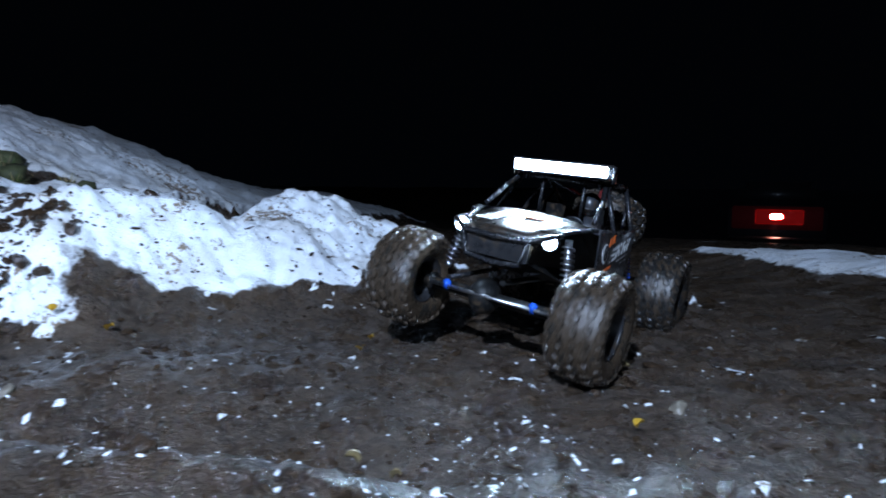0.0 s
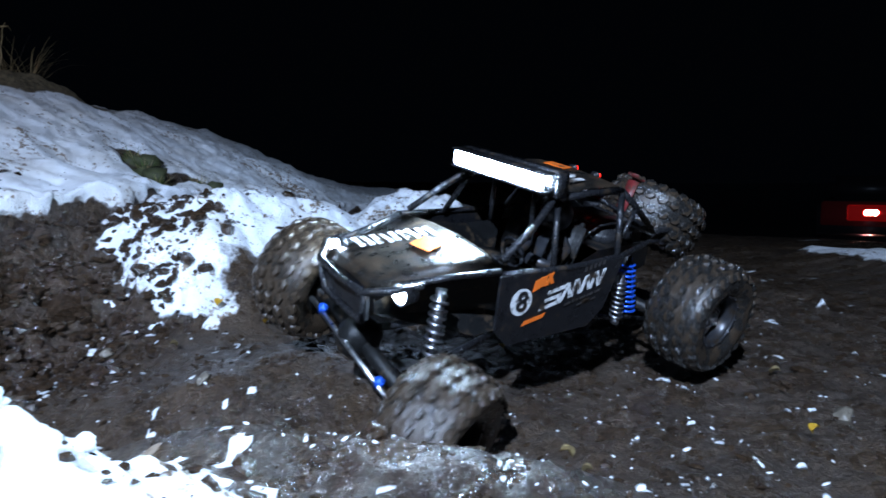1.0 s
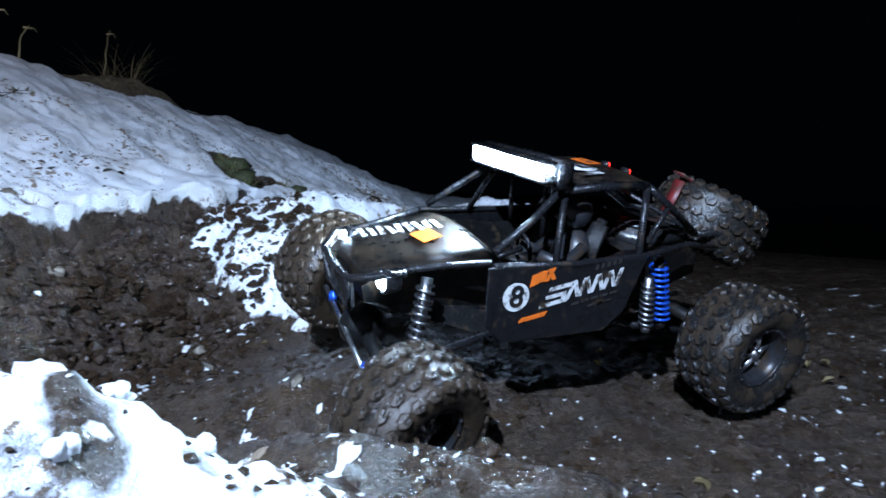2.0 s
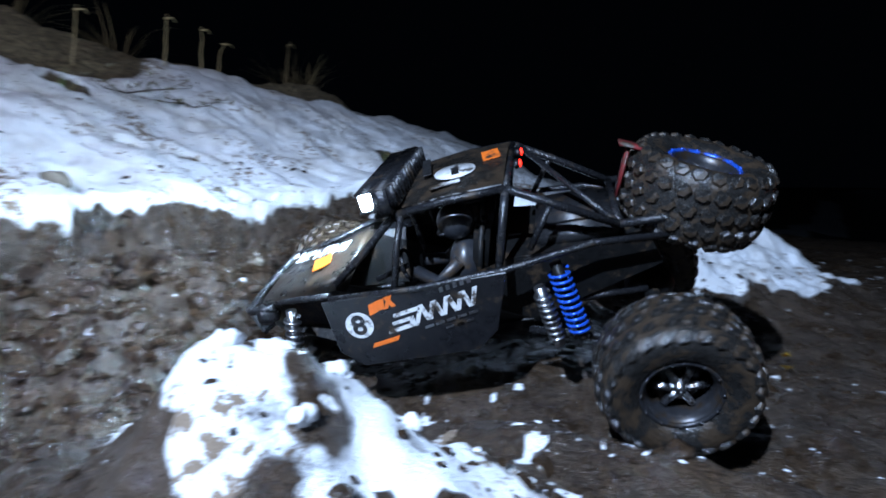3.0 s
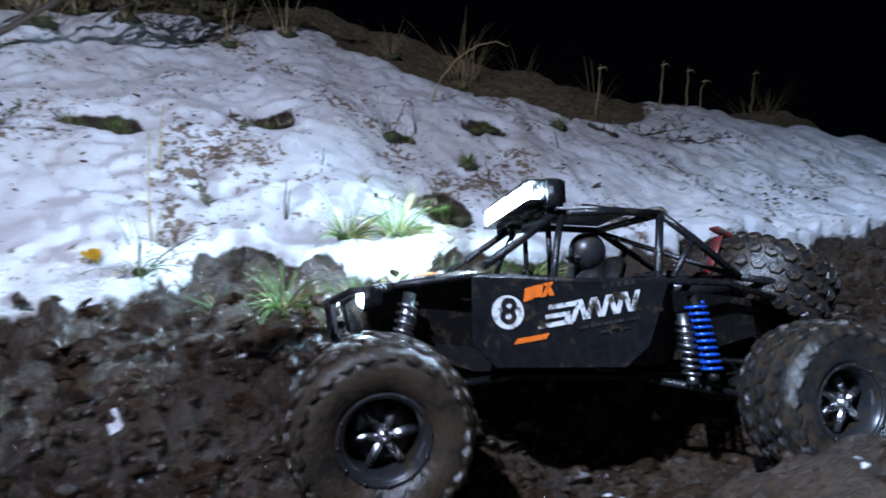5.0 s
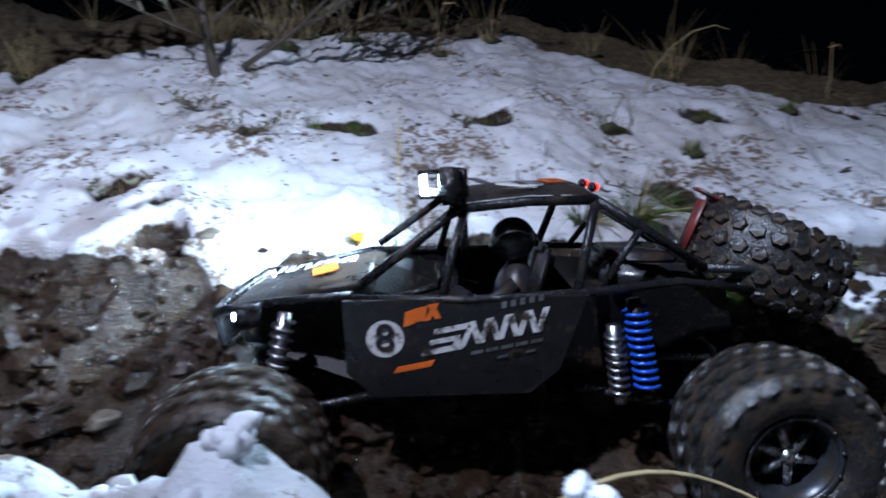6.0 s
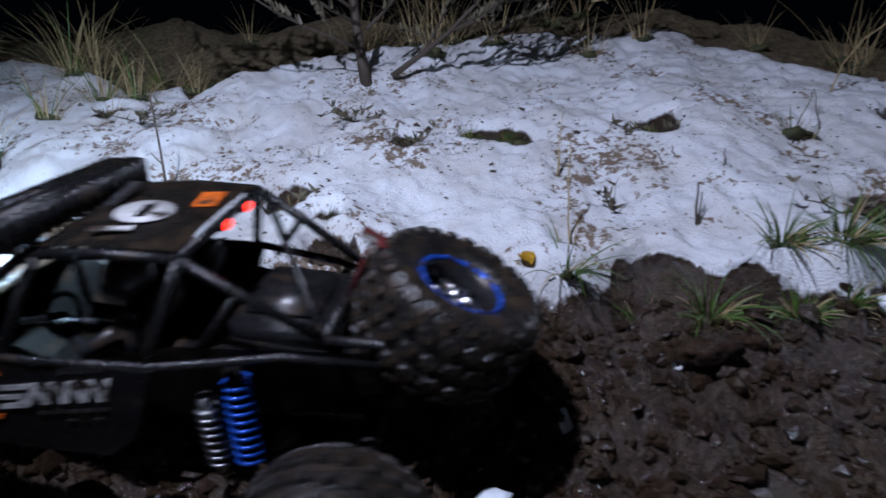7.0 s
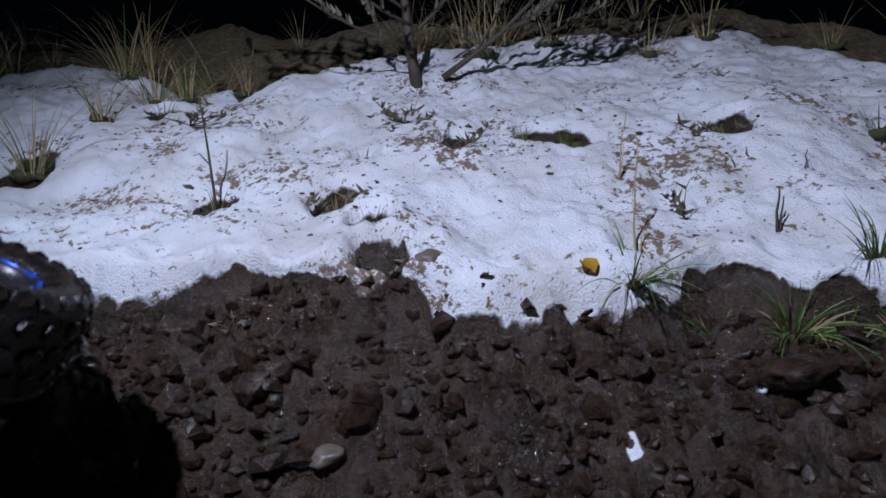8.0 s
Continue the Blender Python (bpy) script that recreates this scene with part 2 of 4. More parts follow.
def ground_height(x, y):
    """Height, snow cover (0 to 1) and dry grass cover (0 to 1)."""
    across, along = bank_coords(x, y)
    wob = across + 0.035 * fbm(along, across * 0.4, 0.35, 3, 5) + 0.065 * hump(x, y, -1.60, -.36, .10, .12)
    size = 1 - 0.58 * step(1.5, 4.8, along)
    far, near, last, side = heaps(x, y)
    pile = far + near + last + side
    crest = .74 + .75 * step(1.5, .1, along)
    bank = size * (0.252 * step(-.36, .01, wob) + 0.56 * np.minimum(np.clip(wob, 0, 9), crest) + 0.10 * np.clip(wob - crest, 0, 2.5))
    bank = bank - 0.03 * size * step(0.0, 0.25, across) * (1 - step(.3, .7, across)) * fbm(x, y, .45, 2, 77)
    z = -0.126 + bank + pile
    z = z - 1.25 * step(3.6, 13.0, 0.66 * x + 0.75 * y) - 0.05 * hump(x, y, -1.02, .52, .12, .2, .4) - 0.05 * hump(x, y, -.83, .36, .13, .13) - 0.055 * hump(x, y, -.07, .73, .13, .06, -.25) - 0.05 * hump(x, y, -.35, .80, .16, .055, -.2) - 0.05 * hump(x, y, -.66, .75, .14, .06, .5)
    z = z + 0.062 * hump(x, y, -.08, .585, .15, .042, -.2) + 0.058 * hump(x, y, -.33, .655, .12, .045, -.25)
    z = z + 0.035 * hump(x, y, -.1, .25, .5, .16) + 0.06 * hump(x, y, -.26, 1.02, .16, .11)
    # snow cover
    edge = fbm(x, y, .16, 4, 31)
    top = .52 + .56 * step(.75, .0, along) - .30 * step(-.35, -1.0, along)
    on_bank = step(-.042, -.014, wob + 0.045 * edge + 0.07 * hump(x, y, -1.54, -.10, .05, .09, .4)) * (1 - step(.0, .16, across - top + 0.16 * fbm(x, y, .5, 3, 41)))
    on_bank = np.maximum(on_bank, 0.75 * step(.02, .10, wob) * step(1.6, 2.6, along) * (1 - step(.9, 1.6, across)))
    on_pile = step(.055, .10, far + 0.05 * edge) + (.66 + .38 * fbm(x, y, .07, 3, 181)) * step(.045, .08, near + 0.045 * edge - 0.04 * step(.25, .7, fbm(x, y, .05, 4, 171)) - .12 * hump(x, y, -.665, .36, .12, .065) - .08 * hump(x, y, -.55, .435, .022, .018)) + step(.05, .085, last + 0.03 * edge) + step(.028, .05, side + 0.02 * edge)
    patch = step(.42, .72, hump(x, y, -.52, .66, .11, .13) + .42 * edge)
    patch = patch + step(.55, .85, .72 * hump(x, y, -1.05, .77, .11, .09, .4) + .5 * hump(x, y, -1.16, .60, .06, .07) + .42 * fbm(x, y, .11, 4, 57))
    crumbs = 0.8 * step(.42, .62, fbm(x, y, .034, 4, 61, .75) + 0.62 * hump(x, y, -.45, .72, .14, .14) + 0.34 * hump(x, y, -.6, 1.35, .16, .2) + .25 * hump(x, y, -.1, .62, .25, .12) - 0.28) * (1 - step(-.2, -.08, across))
    snow = np.clip(on_bank + on_pile + 0.9 * patch + crumbs, 0, 1)
    for cx, cy, r in BARE:
        near_it = (x - cx) ** 2 + (y - cy) ** 2 < 9 * r * r
        if np.any(near_it):
            d = np.hypot(x - cx, (y - cy)) / r + 0.55 * edge
            snow = np.where(near_it, snow * step(.7, 1.15, d), snow)
    snow = snow * (1 - 0.9 * hump(x, y, -.33, 1.32, .10, .06))
    dry = step(-.04, .20, across - top + 0.16 * fbm(x, y, .5, 3, 41))
    thick = np.clip(snow - crumbs - .6 * patch, 0, 1)
    z = z + 0.040 * thick * size * (1 - .75 * step(.02, .06, pile)) + 0.005 * snow + 0.020 * thick * fbm(x, y, .13, 3, 91, .5) - 0.012 * thick * np.abs(fbm(x, y, .045, 3, 95, .55))
    # hollow under the snow's lip
    z = z - 0.065 * (1 - snow) * np.exp(-((wob + .062) / .026) ** 2) * size
    # trodden and churned mud
    rough = 1 - snow
    face = step(-.34, -.2, across) * (1 - step(.0, .1, across))
    lumps = np.abs(fbm(x, y, .06, 4, 101, .6)) - .3
    z = z + rough * (0.011 * fbm(x, y, .28, 4, 111) + (0.014 + 0.042 * face) * lumps + 0.05 * dry * fbm(x, y, .3, 4, 121))
    z = z + step(.03, .1, pile) * (0.016 * fbm(x, y, .075, 3, 131, .5) + 0.020 * (.35 - np.abs(fbm(x, y, .07, 3, 137, .5))))
    z = z + 0.6 * step(5, 40, np.hypot(x, y)) * fbm(x, y, 14.0, 3, 141)
    # the snow's edge hangs out over the cut face
    lip = 0.024 * size * step(.25, .95, thick) * np.exp(-(wob / .05) ** 2)
    return z, snow, dry, lip


def spread(low, high, fine, reach, growth=1.16):
    """Grid lines: even between low and high, then wider and wider out to the reach."""
    lines = list(np.arange(low, high, fine))
    gap, at = fine, lines[-1]
    while at < reach:
        gap *= growth
        at += gap
        lines.append(at)
    gap, at = fine, lines[0]
    while at > -reach:
        gap *= growth
        at -= gap
        lines.insert(0, at)
    return np.array(lines)


def build_ground():
    xs, ys = spread(-2.75, 1.0, 0.0078, 400), spread(-1.25, 2.9, 0.0078, 400)
    x, y = np.meshgrid(xs, ys)
    x, y = x.ravel(), y.ravel()
    z, snow, dry, lip = ground_height(x, y)
    count = len(xs)
    cell = (np.arange(len(ys) - 1)[:, None] * count + np.arange(count - 1)[None, :]).ravel()
    faces = np.stack([cell, cell + 1, cell + count + 1, cell + count], 1)
    mesh = bpy.data.meshes.new("ground")
    mesh.from_pydata(np.stack([x - ACROSS[0] * lip, y - ACROSS[1] * lip, z], 1).tolist(), [], faces.tolist())
    for name, values in (("snow", snow), ("dry", dry)):
        mesh.attributes.new(name, "FLOAT", "POINT").data.foreach_set("value", values.astype(np.float32))
    mesh.polygons.foreach_set("use_smooth", [True] * len(mesh.polygons))
    mesh.materials.append(GROUND)
    return tagged(new("ground", mesh), "wet brown mud trail beside a bank under melting snow", "ground", kind="structure")


build_ground()


def height_at(x, y):
    z, _, _, _ = ground_height(np.array([float(x)]), np.array([float(y)]))
    return float(z[0])


# ---- building blocks ----
def part(name, bm, mat, parent, label="", smooth=True):
    mesh = bpy.data.meshes.new(name)
    bmesh.ops.recalc_face_normals(bm, faces=bm.faces)
    bm.to_mesh(mesh)
    bm.free()
    mesh.materials.append(mat)
    if smooth:
        for p in mesh.polygons:
            p.use_smooth = len(p.vertices) <= 4
    ob = new(name, mesh)
    if parent is not None:
        ob.parent = parent
    if label:
        tagged(ob, label)
    return ob


def box(bm, size, m, bevel=0.0):
    made = bmesh.ops.create_cube(bm, size=1.0, matrix=m @ Matrix.Diagonal((*size, 1)))
    if bevel:
        edges = {e for v in made["verts"] for e in v.link_edges}
        bmesh.ops.bevel(bm, geom=list(edges), offset=bevel, segments=2, affect="EDGES")


def tube(bm, points, radius, sides=10, closed_ends=True):
    """A round bar swept along points; radius: one, or one per point."""
    points = [Vector(p) for p in points]
    radii = radius if isinstance(radius, (list, tuple)) else [radius] * len(points)
    rings = []
    for k, p in enumerate(points):
        way = (points[min(k + 1, len(points) - 1)] - points[max(k - 1, 0)]).normalized()
        side = way.cross(Vector((0, 0, 1)) if abs(way.z) < 0.9 else Vector((1, 0, 0))).normalized()
        up = side.cross(way)
        rings.append([bm.verts.new(p + radii[k] * (math.cos(a) * side + math.sin(a) * up)) for a in (2 * math.pi * j / sides for j in range(sides))])
    for a, b in zip(rings, rings[1:]):
        for j in range(sides):
            bm.faces.new((a[j], a[(j + 1) % sides], b[(j + 1) % sides], b[j]))
    if closed_ends:
        bm.faces.new(rings[0][::-1])
        bm.faces.new(rings[-1])


def lathe(bm, profile, m, steps=48, closed=False):
    """profile: (radius, along the axis z), turned round z and posed by m."""
    rings = [[bm.verts.new(m @ Vector((r * math.cos(2 * math.pi * j / steps), r * math.sin(2 * math.pi * j / steps), h))) for j in range(steps)] for r, h in profile]
    pairs = list(zip(rings, rings[1:])) + ([(rings[-1], rings[0])] if closed else [])
    for a, b in pairs:
        for j in range(steps):
            bm.faces.new((a[j], a[(j + 1) % steps], b[(j + 1) % steps], b[j]))


def plate(bm, corners, thick):
    """A flat or slightly bent sheet from its corners in order, with thickness."""
    corners = [Vector(c) for c in corners]
    normal = (corners[1] - corners[0]).cross(corners[2] - corners[0]).normalized()
    top = [bm.verts.new(c + normal * thick / 2) for c in corners]
    low = [bm.verts.new(c - normal * thick / 2) for c in corners]
    bm.faces.new(top)
    bm.faces.new(low[::-1])
    for k in range(len(corners)):
        j = (k + 1) % len(corners)
        bm.faces.new((low[k], low[j], top[j], top[k]))


def fresh():
    return bmesh.new()


SIDEWAYS = pose(0, 0, 0, -90, 0, 0)  # turns an axis along z to one along y


# ---- the model car; x ahead, y to its left, z up from the ground under it ----
R_TYRE = 0.0975


def tyre_mesh():
    bm = fresh()
    w = 0.047
    lathe(bm, [(.041, -.030), (.044, -.036), (.052, -.043), (.064, -w), (.076, -.0465), (.0845, -.041), (.0878, -.030), (.0885, 0), (.0878, .030), (.0845, .041), (.076, .0465), (.064, w), (.052, .043), (.044, .036), (.041, .030), (.040, 0)], SIDEWAYS, 56, True)
    return bm


def tread_blocks():
    """One lug's mesh and the poses of the lugs round a tyre."""
    bm = fresh()
    lathe(bm, [(.0004, -.0075), (.0106, -.0075), (.0100, .0012), (.0086, .0032), (.0004, .0038)], pose(0, 0, 0, 0, 90, 0) @ Matrix.Diagonal((1.0, .82, 1.0, 1)), 6)
    mesh = bpy.data.meshes.new("tread_lug")
    bm.to_mesh(mesh)
    bm.free()
    mesh.materials.append(RUBBER)
    rng, poses = random.Random(4), []
    for k in range(25):
        for row, (off, out, lean) in enumerate(((-.0425, .0815, -38), (-.0225, .0895, -8), (0, .0905, 0), (.0225, .0895, 8), (.0425, .0815, 38))):
            turn = 360 * (k + .5 * (row % 2) + rng.uniform(-.06, .06)) / 25
            poses.append(pose(0, 0, 0, 0, -turn, 0) @ Matrix.Translation((out + rng.uniform(-.001, .001), off, 0)) @ pose(0, 0, 0, 0, 0, lean) @ pose(0, 0, 0, rng.uniform(-25, 25), rng.uniform(-6, 6), 0))
    return mesh, poses


def slim(bm, k):
    for v in bm.verts:
        v.co.x *= k
        v.co.z *= k
    return bm


BLOCK, BLOCK_POSES = tread_blocks()
MUDBLOCK = BLOCK.copy()
MUDBLOCK.materials[0] = MUDRUBBER


def rim_mesh():
    bm = fresh()
    lathe(bm, [(.052, -.034), (.054, -.037), (.0565, -.034), (.0565, .034), (.054, .037), (.050, .035), (.046, .026), (.044, .010), (.043, -.030)], SIDEWAYS, 40, True)
    lathe(bm, [(.002, .012), (.030, .012), (.045, .004), (.045, .001), (.002, .004)], SIDEWAYS, 40, True)
    return bm


def spokes_mesh():
    bm = fresh()
    for k in range(6):
        m = pose(0, 0, 0, 0, 60 * k, 0)
        box(bm, (.034, .008, .010), m @ Matrix.Translation((.026, .019, 0)) @ pose(0, 0, 0, 0, 0, -14), .002)
    lathe(bm, [(.001, .030), (.006, .030), (.008, .026), (.013, .022), (.014, .012), (.001, .012)], SIDEWAYS, 16, True)
    return bm


def ring_mesh():
    bm = fresh()
    lathe(bm, [(.050, .0345), (.0505, .038), (.0545, .0395), (.0575, .037), (.0575, .034)], SIDEWAYS, 40, True)
    for k in range(12):
        a = 2 * math.pi * k / 12
        box(bm, (.004, .003, .004), Matrix.Translation((.0535 * math.cos(a), .039, .0535 * math.sin(a))))
    return bm


def build_wheel(car, name, m, ring, rubber=RUBBER, lug=None):
    wheel = new(name)
    wheel.parent = car
    wheel.matrix_basis = m
    part("tyre", tyre_mesh(), rubber, wheel, "black rubber tyre wet with mud")
    for m in BLOCK_POSES:
        block = new("tread_lug", lug or BLOCK)
        block.parent, block.matrix_basis = wheel, m
    part("rim", slim(rim_mesh(), .80), DARKRIM, wheel)
    part("spokes", slim(spokes_mesh(), .80), CHROME, wheel, "scuffed bright spokes and hub nut")
    part("beadlock_ring", slim(ring_mesh(), .82), ring, wheel)
    return wheel


def shock(car, name, low, high, mat, turns=9, radius=.011):
    low, high = Vector(low), Vector(high)
    bm = fresh()
    tube(bm, [low, high], .0035, 8)
    tube(bm, [low + (high - low) * .42, high], .0075, 10)
    tube(bm, [low - (high - low).normalized() * .004, low + (high - low).normalized() * .006], .007, 8)
    body = part(name, bm, STEEL if mat is STEEL else CHASSIS, car)
    way = (high - low).normalized()
    side = way.cross(Vector((0, 1, 0))).normalized()
    up = side.cross(way)
    bm = fresh()
    span = (high - low) * .82
    pts = [low + (high - low) * .08 + span * (k / (turns * 12)) + radius * (math.cos(2 * math.pi * k / 12) * side + math.sin(2 * math.pi * k / 12) * up) for k in range(turns * 12 + 1)]
    tube(bm, pts, .0022, 6)
    part("coil_spring", bm, mat, body, "blue coil spring" if mat is BLUE else "grey steel coil spring")
    return body


def build_car():
    car = tagged(new("model_rock_crawler"), "muddy black radio-controlled rock crawler with roof light bar and spare wheel", "model car")
    # tub: a closed lower body, narrow at the nose and the tail
    bm = fresh()
    outline = [(.285, .150), (.295, .185), (.275, .200), (.15, .222), (.02, .205), (-.08, .222), (-.26, .215), (-.275, .165), (-.10, .120), (.14, .112)]
    halves = [.050, .055, .062, .085, .112, .088, .055, .048, .072, .085]
    left = [bm.verts.new((x, w, z)) for (x, z), w in zip(outline, halves)]
    right = [bm.verts.new((x, -w, z)) for (x, z), w in zip(outline, halves)]
    for k in range(len(outline)):
        j = (k + 1) % len(outline)
        if k not in (3, 4):
            bm.faces.new((left[k], left[j], right[j], right[k]))
    bm.faces.new(left)
    bm.faces.new(right[::-1])
    bmesh.ops.triangulate(bm, faces=[f for f in bm.faces if len(f.verts) > 4])
    part("tub", bm, CHASSIS, car, "black plastic chassis tub", False)
    # doors with race number and stickers
    for side, name in ((1, "side_panel"), (-1, "side_panel")):
        bm = fresh()
        shape = [(.160, .222), (.156, .146), (.128, .120), (-.030, .124), (-.060, .150), (-.086, .228), (.03, .224)]
        plate(bm, [(x, side * (.135 - .04 * max(0, z - .16)), z) for x, z in (shape if side > 0 else shape[::-1])], .004)
        bmesh.ops.bevel(bm, geom=bm.edges[:], offset=.0012, segments=1, affect="EDGES")
        door = part(name, bm, PANEL, car, "dusty black door panel with race number 8 and worn stickers", False)

        def on_door(x, z, lift):
            return Vector((x, side * (.135 - .04 * max(0, z - .16) + .002 + lift), z))

        def sticker(name, shape, mat, lift=.0008, label=""):
            b = fresh()
            plate(b, [on_door(x, z, lift) for x, z in shape], .0006)
            return part(name, b, mat, door, label, False)
        disc = [(.117 + .019 * math.cos(a), .183 + .019 * math.sin(a)) for a in (2 * math.pi * k / 28 for k in range(28))]
        sticker("number_disc", disc, WHITE, .0006, "white round number plate")
        digit = bpy.data.curves.new("race_number", "FONT")
        digit.body, digit.size, digit.extrude, digit.align_x, digit.align_y = "8", .040, .0005, "CENTER", "CENTER"
        digit.offset = .0007
        digit.materials.append(BLACK)
        ob = new("race_number", digit)
        ob.parent = door
        ob.matrix_basis = Matrix.Translation(on_door(.117, .183, .0022)) @ pose(0, 0, 0, 90, 0, 180 if side > 0 else 0)

        def mark(name, u, v, mat):
            """A four-cornered stroke; u runs to the tail along the rising base line, v across it."""
            sticker(name, [(.079 - a, .1650 + .20 * a + b) for a, b in zip(u, v)], mat)
        # orange maker's mark: a slab with notched ends
        mark("orange_sticker", (-.020, -.008, -.006, -.018), (.034, .036, .051, .049), ORANGE)
        mark("orange_sticker", (-.010, .002, .004, -.006), (.037, .037, .051, .051), ORANGE)
        mark("orange_sticker", (.001, .007, .016, .010), (.036, .036, .052, .052), ORANGE)
        mark("orange_sticker", (.012, .018, .010, .004), (.036, .036, .052, .052), ORANGE)
        mark("orange_sticker", (-.030, .008, .012, -.026), (-.012, -.012, -.006, -.006), ORANGE)
        # white sponsor mark: two long bars and a row of slanted strokes
        mark("white_stroke", (-.002, .040, .041, -.001), (.000, .000, .0055, .0055), WHITE)
        mark("white_stroke", (.006, .036, .037, .007), (.010, .010, .0150, .0150), WHITE)
        mark("white_stroke", (.010, .044, .046, .011), (.020, .020, .0255, .0255), WHITE)
        mark("white_stroke", (.030, .037, .038, .031), (.005, .005, .0110, .0110), WHITE)
        for k in range(9):
            u0 = .040 + .0095 * k
            d = .0075 if k % 2 == 0 else -.0075
            low, high = (.002, .026) if k else (.002, .020)
            mark("white_stroke", (u0 - d * .5, u0 + .0062 - d * .5, u0 + .0062 + d * .5, u0 + d * .5), (low, low, high, high), WHITE)
        mark("white_stroke", (.052, .064, .064, .052), (.008, .008, .012, .012), WHITE)
        for k in range(5):
            u0 = .048 + .015 * k
            mark("small_print", (u0, u0 + .012, u0 + .012, u0), (-.0085, -.0085, -.0050, -.0050), STEEL)
        for k in range(3):
            u0 = .075 + .014 * k
            mark("small_print", (u0, u0 + .010, u0 + .010, u0), (-.0175, -.0175, -.0150, -.0150), STEEL)
        for k in range(5):
            u0 = .078 + .0092 * k
            mark("small_print", (u0, u0 + .005, u0 + .005, u0), (.0335, .0335, .0400, .0400), STEEL)
    # hood
    bm = fresh()
    rows = [(.300, .072, .190), (.285, .080, .203), (.22, .092, .219), (.145, .112, .236), (.130, .112, .232)]
    grid = [[bm.verts.new((x, w * u, z - .010 * u * u)) for u in (-1, -.55, 0, .55, 1)] for x, w, z in rows]
    for a, b in zip(grid, grid[1:]):
        for k in range(4):
            bm.faces.new((a[k], a[k + 1], b[k + 1], b[k]))
    bmesh.ops.solidify(bm, geom=bm.faces[:], thickness=.004)
    hood = part("hood", bm, DUSTY, car, "dusty black hood with white and orange stickers")
    rng = random.Random(9)
    for k in range(9):
        b = fresh()
        x0, y0 = .262 - .012 * k, -.050 + .004 * k
        z0 = .2105 + .0027 * k
        box(b, (.0075, .034, .0012), Matrix.Translation((x0, y0, z0)) @ pose(0, 0, 0, 0, 13, rng.uniform(-8, 8)))
        part("white_stroke", b, WHITE, hood, "", False)
    b = fresh()
    box(b, (.030, .036, .0012), Matrix.Translation((.195, .018, .2275)) @ pose(0, 0, 0, 0, 13, 12))
    part("orange_sticker", b, ORANGE, hood, "", False)
    # nose: bumper hoop, grille plate, headlights
    bm = fresh()
    tube(bm, [(.250, -.095, .205), (.290, -.090, .200), (.312, -.060, .188), (.316, 0, .186), (.312, .060, .188), (.290, .090, .200), (.250, .095, .205)], .005)
    tube(bm, [(.312, -.060, .188), (.305, -.052, .145), (.300, 0, .140), (.305, .052, .145), (.312, .060, .188)], .005)
    part("bumper_hoop", bm, TUBE, car)
    bm = fresh()
    plate(bm, [(.300, -.062, .150), (.303, .062, .150), (.308, .066, .184), (.305, -.066, .184)], .004)
    part("grille_plate", bm, BLACK, car, "", False)
    for side in (1, -1):
        bm = fresh()
        m = Matrix.Translation((.271, side * .086, .192)) @ pose(0, 0, 0, 0, 90, 0)
        lathe(bm, [(.001, -.018), (.012, -.016), (.0155, 0), (.0155, .006), (.0135, .006), (.012, .002), (.001, .000)], m, 24)
        lamp = part("headlight", bm, TUBE, car, "round black headlight with a lit white lens")
        bm = fresh()
        lathe(bm, [(.0005, .0125), (.005, .0115), (.0085, .0085), (.0105, .005), (.0115, .0015)], m, 20)
        part("lens", bm, HEADLED, lamp, "lit white lens")
    # roll cage, tube by tube
    def bar(points, radius=.0052):
        b = fresh()
        tube(b, points, radius, 10)
        part("cage_tube", b, TUBE, car)
    for s in (1, -1):
        bar([(.142, s * .112, .234), (.09, s * .104, .272), (.052, s * .092, .302), (.038, s * .090, .308)])
        bar([(.060, s * .128, .222), (.048, s * .108, .27), (.036, s * .091, .306)], .0045)
        bar([(.040, s * .090, .308), (-.03, s * .092, .316), (-.100, s * .090, .317)])
        bar([(-.075, s * .128, .224), (-.090, s * .105, .28), (-.100, s * .090, .317)])
        bar([(-.100, s * .090, .317), (-.150, s * .088, .288), (-.225, s * .078, .242)])
        bar([(-.150, s * .088, .288), (-.115, s * .096, .235)], .004)
        bar([(-.225, s * .078, .242), (-.300, s * .070, .238), (-.345, s * .050, .225)])
        bar([(.150, s * .128, .222), (.03, s * .132, .222), (-.085, s * .128, .228), (-.19, s * .098, .232), (-.29, s * .072, .215)], .0045)
        bar([(.275, s * .082, .202), (.21, s * .100, .214), (.150, s * .122, .224)], .0045)
        bar([(.03, s * .045, .232), (.036, s * .045, .306)], .0038)
    for x, z, w in ((.038, .308, .090), (-.100, .317, .090), (-.345, .225, .050), (-.225, .242, .078)):
        bar([(x, -w, z), (x, w, z)])
    bar([(-.225, .078, .242), (-.110, -.088, .312)], .004)
    bm = fresh()
    rows = [(.036, .086, .3135), (-.03, .088, .3215), (-.098, .086, .3225)]
    grid = [[bm.verts.new((x, w * u, z + .004 * (1 - u * u))) for u in (-1, -.5, 0, .5, 1)] for x, w, z in rows]
    for a, b in zip(grid, grid[1:]):
        for k in range(4):
            bm.faces.new((a[k], a[k + 1], b[k + 1], b[k]))
    bmesh.ops.solidify(bm, geom=bm.faces[:], thickness=.0025)
    roof = part("roof_panel", bm, DUSTY, car, "dusty black roof panel with race number and stickers")
    b = fresh()
    lathe(b, [(.0005, .001), (.028, .001), (.028, 0)], Matrix.Translation((-.030, .018, .3268)), 28)
    part("number_disc", b, WHITE, roof)
